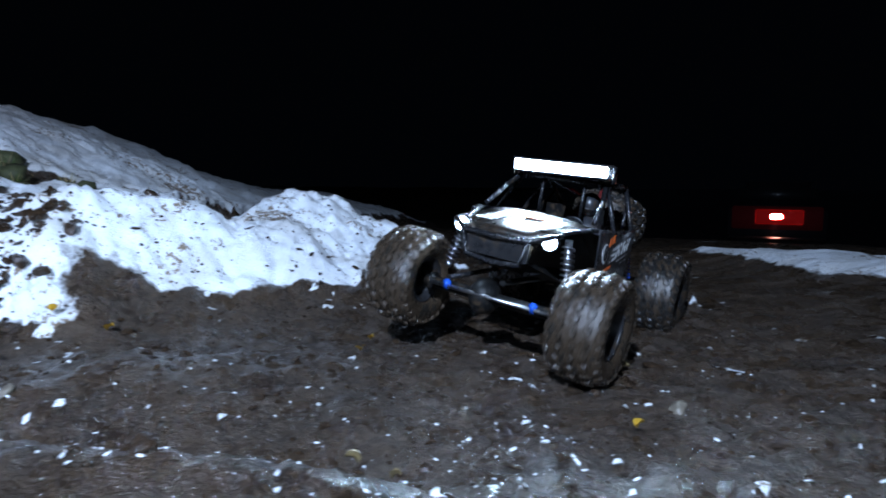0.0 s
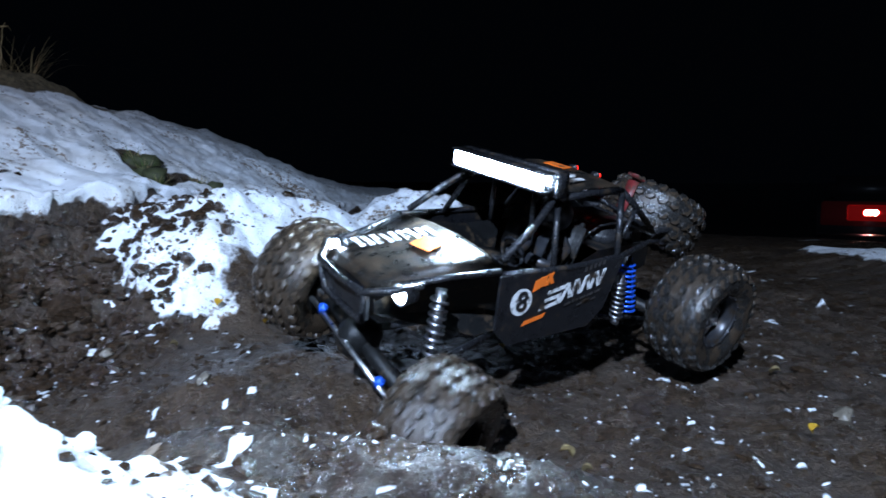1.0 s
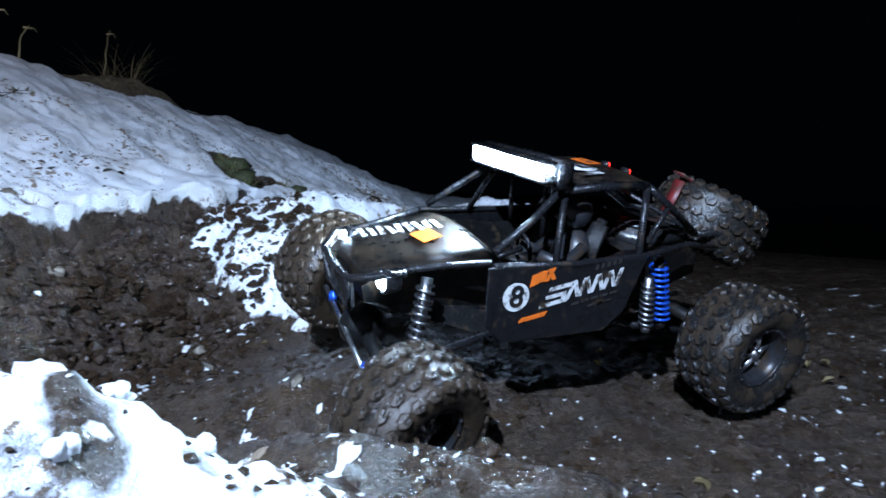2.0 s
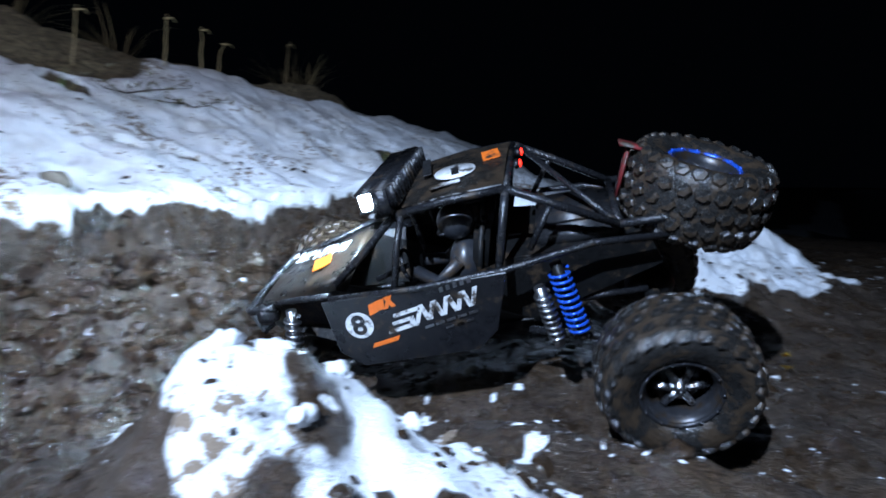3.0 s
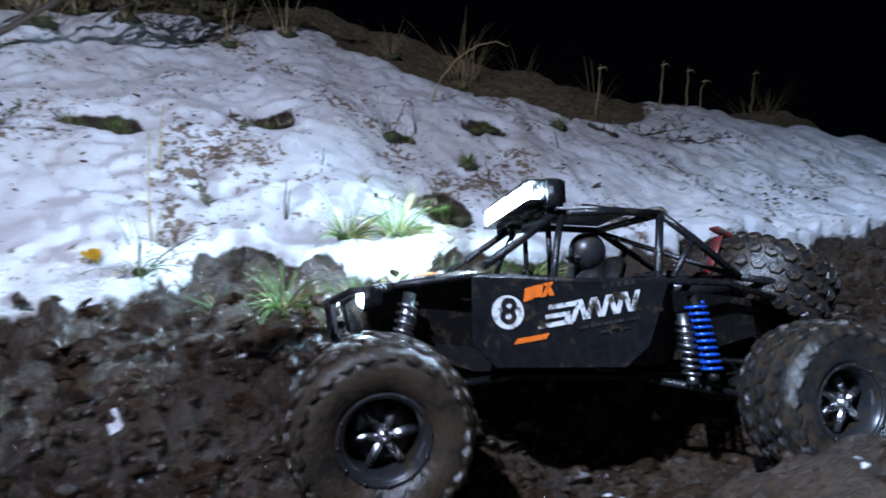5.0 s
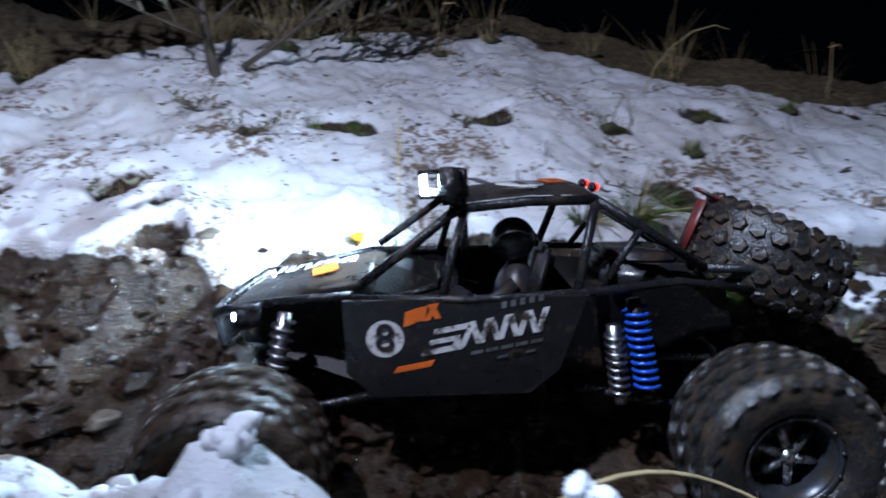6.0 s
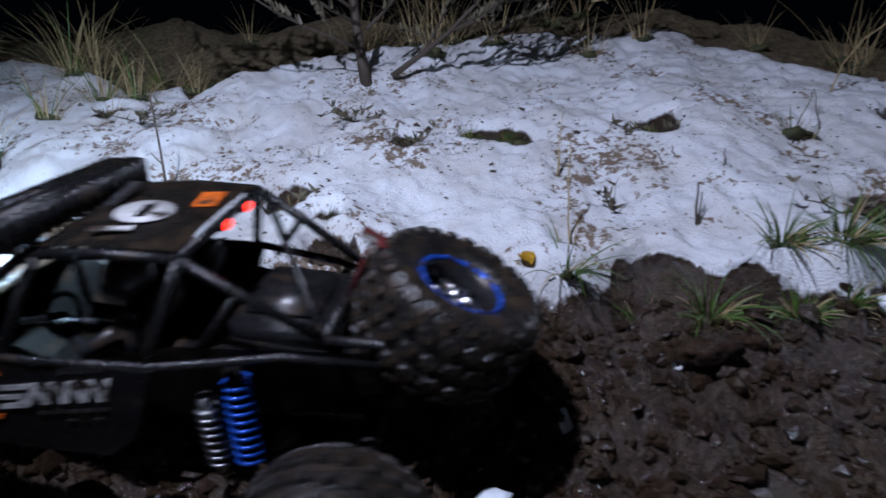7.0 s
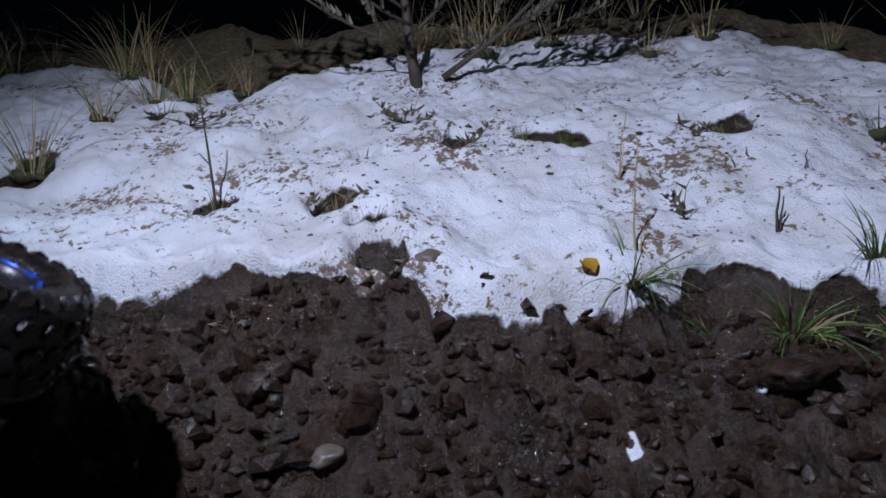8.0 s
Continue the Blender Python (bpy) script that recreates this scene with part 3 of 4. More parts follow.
    for x, y, sx, sy, mat in ((-.030, .018, .010, .030, BLACK), (-.075, -.025, .024, .040, ORANGE), (-.022, .062, .040, .010, WHITE), (.015, -.02, .012, .07, STEEL)):
        b = fresh()
        box(b, (sx, sy, .001), Matrix.Translation((x, y, .3282 - .02 * abs(y))) @ pose(0, 0, 0, 0, 2, 10))
        part("sticker", b, mat, roof, "", False)
    for y in (.024, -.024):
        b = fresh()
        box(b, (.008, .016, .010), Matrix.Translation((-.112, y, .324)), .002)
        lamp = part("tail_light", b, TUBE, car)
        b = fresh()
        box(b, (.004, .013, .008), Matrix.Translation((-.1165, y, .324)), .0015)
        part("lens", b, TAILLED, lamp, "lit red lens")
    # light bar: a tilted housing with a row of bright diodes
    bm = fresh()
    tilt = Matrix.Translation((.051, 0, .329)) @ pose(0, 0, 0, 3, 3, 0)
    box(bm, (.024, .206, .031), tilt, .003)
    for s in (1, -1):
        box(bm, (.020, .004, .034), tilt @ Matrix.Translation((0, s * .104, -.004)))
        box(bm, (.008, .006, .020), Matrix.Translation((.045, s * .078, .308)))
    # lips added above and below the lens to keep its light ahead; fins behind
    box(bm, (.022, .200, .003), tilt @ Matrix.Translation((.022, 0, -.0125)))
    box(bm, (.022, .200, .003), tilt @ Matrix.Translation((.022, 0, .0125)))
    for k in range(14):
        box(bm, (.008, .003, .028), tilt @ Matrix.Translation((-.014, -.094 + .0145 * k, 0)))
    bar_body = part("light_bar", bm, TUBE, car, "finned black roof light bar")
    b = fresh()
    box(b, (.003, .194, .019), tilt @ Matrix.Translation((.0285, 0, 0)), .001)
    part("lens", b, LENS, bar_body, "dazzling white strip of diodes")
    # seats, driver figure, rear box, motor
    for s in (1, -1):
        bm = fresh()
        box(bm, (.055, .058, .02), Matrix.Translation((.0, s * .048, .165)) @ pose(0, 0, 0, 0, -8, 0), .006)
        box(bm, (.020, .060, .095), Matrix.Translation((-.045, s * .048, .215)) @ pose(0, 0, 0, 0, -14, 0), .007)
        part("seat", bm, CHASSIS, car)
    bm = fresh()
    m = Matrix.Translation((-.022, .046, .205))
    bmesh.ops.create_icosphere(bm, subdivisions=2, radius=1, matrix=m @ pose(0, 0, 0, 0, -8, 0) @ Matrix.Diagonal((.024, .036, .042, 1)))
    bmesh.ops.create_icosphere(bm, subdivisions=3, radius=1, matrix=Matrix.Translation((-.020, .046, .268)) @ Matrix.Diagonal((.025, .022, .025, 1)))
    box(bm, (.020, .030, .012), Matrix.Translation((-.004, .046, .258)), .004)
    for s in (1, -1):
        tube(bm, [(-.02, .046 + s * .032, .225), (.012, .046 + s * .036, .200), (.045, .046 + s * .018, .212)], .009, 8)
    part("driver_figure", bm, FIGURE, car, "small dark helmeted driver dummy")
    bm = fresh()
    tube(bm, [(.06 + .004 * math.sin(a), .046 + .022 * math.cos(a), .215 + .022 * math.sin(a)) for a in (2 * math.pi * k / 16 for k in range(17))], .003, 6)
    tube(bm, [(.06, .046, .215), (.11, .046, .20)], .004, 6)
    part("steering_wheel", bm, TUBE, car)
    bm = fresh()
    box(bm, (.110, .120, .030), Matrix.Translation((-.175, 0, .225)), .006)
    box(bm, (.075, .090, .012), Matrix.Translation((-.170, 0, .243)), .004)
    part("rear_box", bm, BLACK, car)
    bm = fresh()
    box(bm, (.11, .05, .05), Matrix.Translation((.02, 0, .135)), .008)
    tube(bm, [(-.24, 0, .10), (.24, 0, .10)], .006, 8)
    part("drive_shaft", bm, CHASSIS, car)
    # axles and links
    front_axle = None
    for x in (.26, -.26):
        bm = fresh()
        tube(bm, [(x, -.145, R_TYRE), (x, .145, R_TYRE)], .011, 12)
        bmesh.ops.create_icosphere(bm, subdivisions=2, radius=1, matrix=Matrix.Translation((x, -.02, R_TYRE)) @ Matrix.Diagonal((.036, .030, .034, 1)))
        for s in (1, -1):
            box(bm, (.030, .016, .034), Matrix.Translation((x, s * .132, R_TYRE)), .005)
        axle = part("axle", bm, CHASSIS, car, "black solid axle caked in mud")
        front_axle = axle if x > 0 else front_axle
        for s in (1, -1):
            bm = fresh()
            tube(bm, [(x * .96, s * .105, R_TYRE - .012), (x * .35, s * .075, .105)], .0052, 8)
            tube(bm, [(x * .97, s * .045, R_TYRE + .030), (x * .42, s * .060, .135)], .0045, 8)
            part("suspension_link", bm, TUBE, car)
    bm = fresh()
    tube(bm, [(.290, -.12, R_TYRE + .005), (.290, .12, R_TYRE + .005)], .004, 8)
    part("steering_rod", bm, STEEL, front_axle)
    for s in (1, -1):
        bm = fresh()
        box(bm, (.012, .014, .018), Matrix.Translation((.288, s * .085, R_TYRE + .008)), .003)
        part("rod_clamp", bm, BLUE, front_axle, "blue anodised clamp")
        shock(car, "front_shock", (.238, s * .118, .108), (.224, s * .100, .200), STEEL, 8, .0105)
        shock(car, "rear_shock", (-.160, s * .114, .112), (-.142, s * .098, .214), BLUE, 10, .0125)
        shock(car, "rear_shock", (-.130, s * .116, .108), (-.118, s * .112, .190), STEEL, 8, .0095)
    # spare wheel, strapped on its side behind the cage
    spare = build_wheel(car, "spare_wheel", Matrix.Translation((-.328, 0, .238)) @ pose(0, 0, 0, 0, -23, 0) @ pose(0, 0, 0, 90, 0, 0), RINGBLUE)
    bm = fresh()
    box(bm, (.004, .022, .062), Matrix.Translation((-.240, .0, .278)) @ pose(0, 0, 0, 0, -20, 0), .001)
    box(bm, (.045, .022, .004), Matrix.Translation((-.262, .0, .310)) @ pose(0, 0, 0, 0, -26, 0), .001)
    part("red_strap", bm, REDSTRAP, car, "muddy red strap over the spare wheel")
    wheels = {}
    for key, x, y in (("fl", .26, .18), ("fr", .26, -.18), ("rl", -.26, .18), ("rr", -.26, -.18)):
        wheels[key] = build_wheel(car, "wheel", pose(x, y, R_TYRE, 0, 0, 0 if y > 0 else 180), DARKRIM, *((MUDRUBBER, MUDBLOCK) if x > 0 else (RUBBER, BLOCK)))
    return car, wheels, front_axle


CAR, WHEELS, FRONT_AXLE = build_car()

# the car's way: seconds, place, heading, nose up, lean
DRIVE = [
    (0, 0.508, 1.239, -0.095, 226.2, 4.8, -9.2),
    (0.5, 0.286, 1.138, -0.070, 216.5, 3.2, -13.1),
    (1, 0.070, 0.996, -0.088, 209.6, -0.5, -15.3),
    (1.2, 0.023, 0.978, -0.087, 208.3, -0.2, -15.3),
    (2.5, -0.153, 1.021, -0.068, 193.2, -3.5, -12.6),
    (3, -0.370, 0.965, -0.084, 179.4, -10.7, -20.7),
    (3.5, -0.553, 0.850, -0.118, 194.9, -8.5, -9.3),
    (4, -0.707, 0.722, -0.127, 218.1, -3.0, 3.6),
    (4.5, -0.816, 0.570, -0.115, 233.8, -0.7, 14.6),
    (4.7, -0.896, 0.486, -0.111, 233.9, 1.0, 12.4),
    (5.8, -1.210, 0.123, -0.114, 240.5, 4.4, -2.4),
    (6, -1.252, 0.040, -0.101, 239.7, 1.3, -8.6),
    (6.2, -1.293, -0.040, -0.089, 236.5, 1.2, -13.3),
    (6.5, -1.362, -0.180, -0.064, 231.2, -0.8, -17.4),
    (6.8, -1.440, -0.374, -0.080, 237.6, 3.5, -12.8),
    (7, -1.517, -0.505, -0.068, 243.8, 5.9, -22.6),
    (7.2, -1.588, -0.630, -0.046, 248.3, 7.0, -30.9),
    (7.5, -1.529, -0.820, -0.079, 248.4, 5.9, -15.9),
    (7.7, -1.482, -0.932, -0.075, 249.7, 1.7, -6.3),
    (8, -1.427, -1.022, -0.078, 256.1, 3.7, 2.9),
]


def car_pose(row):
    _, x, y, z, heading, nose, lean = row
    return Matrix.Translation((x, y, z)) @ pose(0, 0, 0, 0, 0, heading) @ pose(0, 0, 0, 0, -nose, 0) @ pose(0, 0, 0, lean, 0, 0)


def drive_at(t):
    times = [r[0] for r in DRIVE]
    return [t] + [float(np.interp(t, times, [r[k] for r in DRIVE])) for k in range(1, 7)]


def motions():
    walk(CAR, [(row[0], car_pose(row)) for row in DRIVE])
    times = [round(0.1 * k, 1) for k in range(81)]
    marks = [0, .5, .9, 1.2, 2.4, 3.0, 3.5, 4.0, 4.5, 4.7, 5.8, 6.2, 6.8, 8.0]
    steer_at = lambda t: float(np.interp(t, marks, [-2, 4, 18, 20, 18, 14, 12, 6, 2, 0, 0, 0, 0, 0]))
    swing_at = lambda t: float(np.interp(t, marks, [0, 2, 9, 9, 9, 10, 11, 11, 8, 8, 8, 8, 4, 2]))
    lift_at = lambda t: float(np.interp(t, marks, [-.026, -.024, -.022, -.022, -.016, -.014, -.012, -.010, -.014, -.012, 0, 0, 0, 0]))

    def axle_pose(t):
        """Swing and lift of the front axle in the car's space."""
        return Matrix.Translation((.26, 0, R_TYRE + lift_at(t))) @ pose(0, 0, 0, -swing_at(t), 0, 0) @ Matrix.Translation((-.26, 0, -R_TYRE))
    walk(FRONT_AXLE, [(t, axle_pose(t)) for t in times])
    rear_left_at = lambda t: float(np.interp(t, [0, .5, 1, 1.2, 2.5, 3, 3.5, 4, 4.5, 5.8, 8], [0, .010, .036, .036, -.020, -.010, -.014, .012, 0, -.006, -.006]))
    for key, (x, y) in (("fl", (.26, .18)), ("fr", (.26, -.18)), ("rl", (-.26, .18)), ("rr", (-.26, -.18))):
        rows, rolled, last, sink = [], 0.0, None, None
        for t in times:
            centre = car_pose(drive_at(t)) @ Vector((x, y, R_TYRE))
            if last is not None:
                rolled += math.degrees((Vector(centre.xy) - last).length / R_TYRE)
            last = Vector(centre.xy)
            turn = pose(0, 0, 0, 0, 0, steer_at(t) if x > 0 else 0) @ pose(0, 0, 0, 0, rolled, 0)
            if y < 0:
                turn = turn @ pose(0, 0, 0, 0, 0, 180)
            if x > 0:
                rows.append((t, axle_pose(t) @ Matrix.Translation((x, y, R_TYRE)) @ turn))
                continue
            if key == "rl":
                sink = rear_left_at(t)
            else:
                want = max(-.05, min(.02, height_at(centre.x, centre.y) + R_TYRE - .008 - centre.z))
                sink = want if sink is None else 0.6 * sink + 0.4 * want
            rows.append((t, Matrix.Translation((x, y, R_TYRE + sink)) @ turn))
        walk(WHEELS[key], rows)


# ---- plants, stones and litter ----
def strip(bm, base, way, length, width, bend, sections=5, twist=0.0):
    """A tapered blade that starts along way and bends over, with a slight fold for depth."""
    way = Vector(way).normalized()
    side = way.cross(Vector((math.cos(twist), math.sin(twist), 0.3))).normalized()
    at, rings = Vector(base), []
    for k in range(sections + 1):
        u = k / sections
        w = width * (1 - u) ** 0.7 + 0.0002
        fold = side.cross(way).normalized() * w * 0.35
        rings.append((bm.verts.new(at - side * w), bm.verts.new(at + fold), bm.verts.new(at + side * w)))
        way = (way + Vector((bend[0], bend[1], bend[2])) * (length / sections)).normalized()
        at = at + way * (length / sections)
    for a, b in zip(rings, rings[1:]):
        bm.faces.new((a[0], a[1], b[1], b[0]))
        bm.faces.new((a[1], a[2], b[2], b[1]))


def clod(bm, centre, size, rng, squash=0.7, detail=1):
    made = bmesh.ops.create_icosphere(bm, subdivisions=detail, radius=1.0)
    sx, sy, sz = (size * rng.uniform(.7, 1.3), size * rng.uniform(.7, 1.3), size * squash * rng.uniform(.7, 1.2))
    seed = Vector((rng.uniform(0, 50), rng.uniform(0, 50), rng.uniform(0, 50)))
    turn = Euler((rng.uniform(-.5, .5), rng.uniform(-.5, .5), rng.uniform(0, 6.3))).to_matrix()
    for v in made["verts"]:
        k = 1 + 0.45 * noise.noise(v.co * 1.3 + seed) + 0.22 * noise.noise(v.co * 4.0 + seed)
        v.co = Vector(centre) + turn @ Vector((v.co.x * sx * k, v.co.y * sy * k, v.co.z * sz * k))


def on_ground(x, y, lift=0.0):
    return Vector((x, y, height_at(x, y) + lift))


def grass_tuft(x, y, count, length, mats, seed, droop=6.0, label="", moss=0.0, group="grass tufts", fall=0.0):
    rng = random.Random(seed)
    base = on_ground(x, y, -.004)
    tuft = tagged(new("grass_tuft"), label, "grass", group)
    tuft.location = base
    for mat, share in mats:
        bm = fresh()
        for _ in range(int(count * share)):
            a = rng.uniform(0, 2 * math.pi)
            r = rng.uniform(0, .35) * length * .5
            lean = rng.uniform(.1, .9)
            strip(bm, (r * math.cos(a), r * math.sin(a), 0), (lean * math.cos(a) - fall * ACROSS[0], lean * math.sin(a) - fall * ACROSS[1], 1.0), length * rng.uniform(.45, 1.1),
                  rng.uniform(.0008, .0018), (droop * .25 * math.cos(a), droop * .25 * math.sin(a), -droop * rng.uniform(.3, 1.2)), 6, a)
        tagged(part("blade_clump", bm, mat, tuft, "green grass blades" if mat is GRASS else "dry straw-coloured blades"), kind="stuff")
    if moss:
        bm = fresh()
        for _ in range(7):
            a, r = rng.uniform(0, 6.3), rng.uniform(0, moss * .7)
            clod(bm, (r * math.cos(a), r * math.sin(a), .004), moss * rng.uniform(.3, .55), rng, .6)
        part("root_clump", bm, MOSS, tuft, "dark mossy earth clump")
    return tuft


TUFT = "small dark tuft of moss and grass melted out of the snow"
for k, (x, y, r) in enumerate(((-1.138, 1.357, .030), (-1.484, 1.357, .045), (-1.617, .675, .040), (-1.205, .861, .018), (-.993, 1.288, .022),
                               (-1.089, .581, .024), (-1.821, -.317, .025), (-1.95, -.52, .026), (-2.445, -.672, .05), (-1.70, -.28, .02), (-1.20, 1.225, .02), (-1.984, -.246, .02))):
    grass_tuft(x, y, 22, .05 + .6 * r, ((STRAW, .6), (GRASS, .4)), 20 + k, 9, TUFT, r)
for k, (x, y, r) in enumerate(((-1.564, .908, .055), (-1.44, .70, .03), (-1.373, .551, .045), (-2.58, -.41, .08), (-1.887, .144, .06), (-1.93, .075, .05), (-1.76, .406, .045), (-1.50, 1.15, .04))):
    grass_tuft(x, y, 110, .045, ((GRASS, .75), (STRAW, .25)), 60 + k, 14, "low green moss and grass patch in the snow", r)
for k, (x, y) in enumerate(((-.86, 2.07), (-.81, 2.02), (-.76, 1.97), (-.684, 2.14))):
    grass_tuft(x, y, 60, .07, ((STRAW, .6), (GRASS, .4)), 90 + k, 12, "bare strip of dark grass on the snowy bank", .09)
for k, (x, y, n, h) in enumerate(((-1.255, .43, 170, .12), (-1.335, .29, 80, .09), (-1.365, .19, 60, .10), (-1.42, .12, 26, .08), (-1.455, .017, 34, .10), (-1.225, .53, 170, .12),
                                  (-1.335, .235, 55, .07), (-1.295, .36, 130, .10), (-1.18, .66, 50, .08), (-1.20, .60, 90, .09), (-1.29, .27, 110, .06), (-1.27, .33, 90, .05))):
    grass_tuft(x, y, n, h, ((GRASS, .76), (STRAW, .24)), 120 + k, 16, "green grass hanging over the mud edge of the bank", .02, "grass along the mud edge", .7)
for k, (x, y, n, h) in enumerate(((-2.237, -.896, 40, .22), (-2.56, -.70, 46, .26), (-2.50, -.62, 30, .20), (-2.70, -.80, 50, .30), (-2.66, -.55, 40, .28), (-2.40, -.80, 26, .18), (-1.62, .64, 16, .09))):
    grass_tuft(x, y, n, h, ((STRAW, .7), (GRASS, .3)), 160 + k, 5, "tall dry grass with green shoots standing in the snow", .04, "dry grass on the bank")
# tall dry grass along the top of the bank
rng = random.Random(7)
for k in range(34):
    along = rng.uniform(-2.6, .35) if k < 26 else rng.uniform(.3, 2.2)
    across = rng.uniform(.80, 1.5) if along < 0 else rng.uniform(.85, 1.3)
    x, y = FOOT[0] + ACROSS[0] * across + ALONG[0] * along, FOOT[1] + ACROSS[1] * across + ALONG[1] * along
    grass_tuft(x, y, 26, rng.uniform(.14, .30), ((STRAW, .85), (STALK, .15)), 200 + k, 5, "tall tangled dry grass on top of the bank", 0.05, "dry grass on the bank")


def stalk(name, x, y, parts, label, mat=STALK, category="dead stalk", group="dead stalks"):
    """A dead stem; parts: chains of (x, y, z) from its foot, with a radius each."""
    base = on_ground(x, y, -.008)
    thing = tagged(new(name), label, category, group)
    thing.location = base
    for k, (points, radius) in enumerate(parts):
        bm = fresh()
        tube(bm, points, [radius * (1 - .6 * j / (len(points) - 1)) for j in range(len(points))], 6)
        part("stem" if k == 0 else "side_shoot", bm, mat, thing)
    return thing


def wavering(rng, length, lean, bend, n=7, wobble=.004):
    return [(lean[0] * u * length + bend[0] * u * u * length + (rng.uniform(-wobble, wobble) if u else 0), lean[1] * u * length + bend[1] * u * u * length, length * u * (1 - .12 * u)) for u in (k / (n - 1) for k in range(n))]


rng = random.Random(11)
stalk("dead_stalk", -1.95, -.52, [(wavering(rng, .27, (.02, -.10), (0, -.02), 9), .0028), ([(.0, -.012, .10), (.0, -.03, .12), (0, -.04, .115)], .0015), ([(0, -.02, .19), (0, -.035, .20)], .0012)], "thin dark dead stem standing in the snow")
stalk("dead_stalk", -1.51, .056, [(wavering(rng, .26, (0, .01), (0, .0), 8), .0022), (wavering(rng, .11, (0, -.12), (0, -.1), 6), .0016), (wavering(rng, .13, (0, .10), (0, .05), 6), .0016),
      ([(0, .004, .02), (0, .03, .055), (0, .06, .075), (0, .085, .082)], .0014)], "bundle of thin dry stems rising from a mossy tuft", STRAW)
stalk("dead_stalk", -1.465, .261, [(wavering(rng, .085, (0, .03), (0, 0), 5), .0028), (wavering(rng, .07, (0, .14), (0, 0), 5), .0022)], "short forked dead stem in the snow")
stalk("dead_stalk", -1.70, .15, [(wavering(rng, .14, (0, .06), (0, .02), 6), .0018), (wavering(rng, .09, (0, .12), (0, .02), 5), .0012)], "thin dry stem in the snow", STRAW)
for k, (x, y, h) in enumerate(((-1.62, .72, .10), (-1.60, .62, .12), (-1.62, .30, .03), (-1.63, .33, .03), (-1.63, .36, .028), (-1.55, .40, .05), (-1.40, .72, .07), (-1.30, .52, .10), (-1.44, 1.05, .06))):
    stalk("dead_stalk", x, y, [(wavering(rng, h, (rng.uniform(-.2, .2), rng.uniform(-.2, .2)), (0, .1), 5), .0018)], "short dead grass stem poking out of the snow")
# bent reeds on the crest
stalk("reed", -1.71, .86, [([(0, 0, 0), (.01, .03, .07), (.03, .07, .125), (.06, .12, .165), (.09, .165, .178), (.11, .19, .165)], .0026)], "dry reed bent over in an arc", STRAW, "reed", "reeds")
for k, (x, y, h, b) in enumerate(((-1.50, 1.78, .19, .05), (-1.47, 1.92, .17, .08), (-1.45, 1.99, .14, .35), (-1.60, 1.52, .20, .10), (-1.40, 2.40, .22, .15), (-2.35, .62, .18, .35))):
    stalk("reed", x, y, [(wavering(rng, h, (.02, .02), (.0, b), 7), .0028), ([(0, b * h * .7, h * .8), (.01, b * h + .02, h * .84), (.01, b * h + .035, h * .78)], .0035)], "dry seed-headed weed standing on the crest", STRAW, "reed", "reeds")
def arching(x, y, z0, rise, drop, count=14):
    """Centre line of a blade that rises and falls over (x, y)."""
    pts = []
    for k in range(count):
        u = k / (count - 1)
        pts.append((x * u + .004 * math.sin(5 * u), y * u, z0 + rise * math.sin(math.pi * u ** .8) - drop * u))
    return pts


stalk("dry_blade", -.985, -.125, [(arching(.12, .24, .05, .06, .02), .0026), (arching(.09, .17, .05, .03, .03), .0028)], "pale dry grass blade arching over the rut", STRAW, "dry grass", "dry blades")


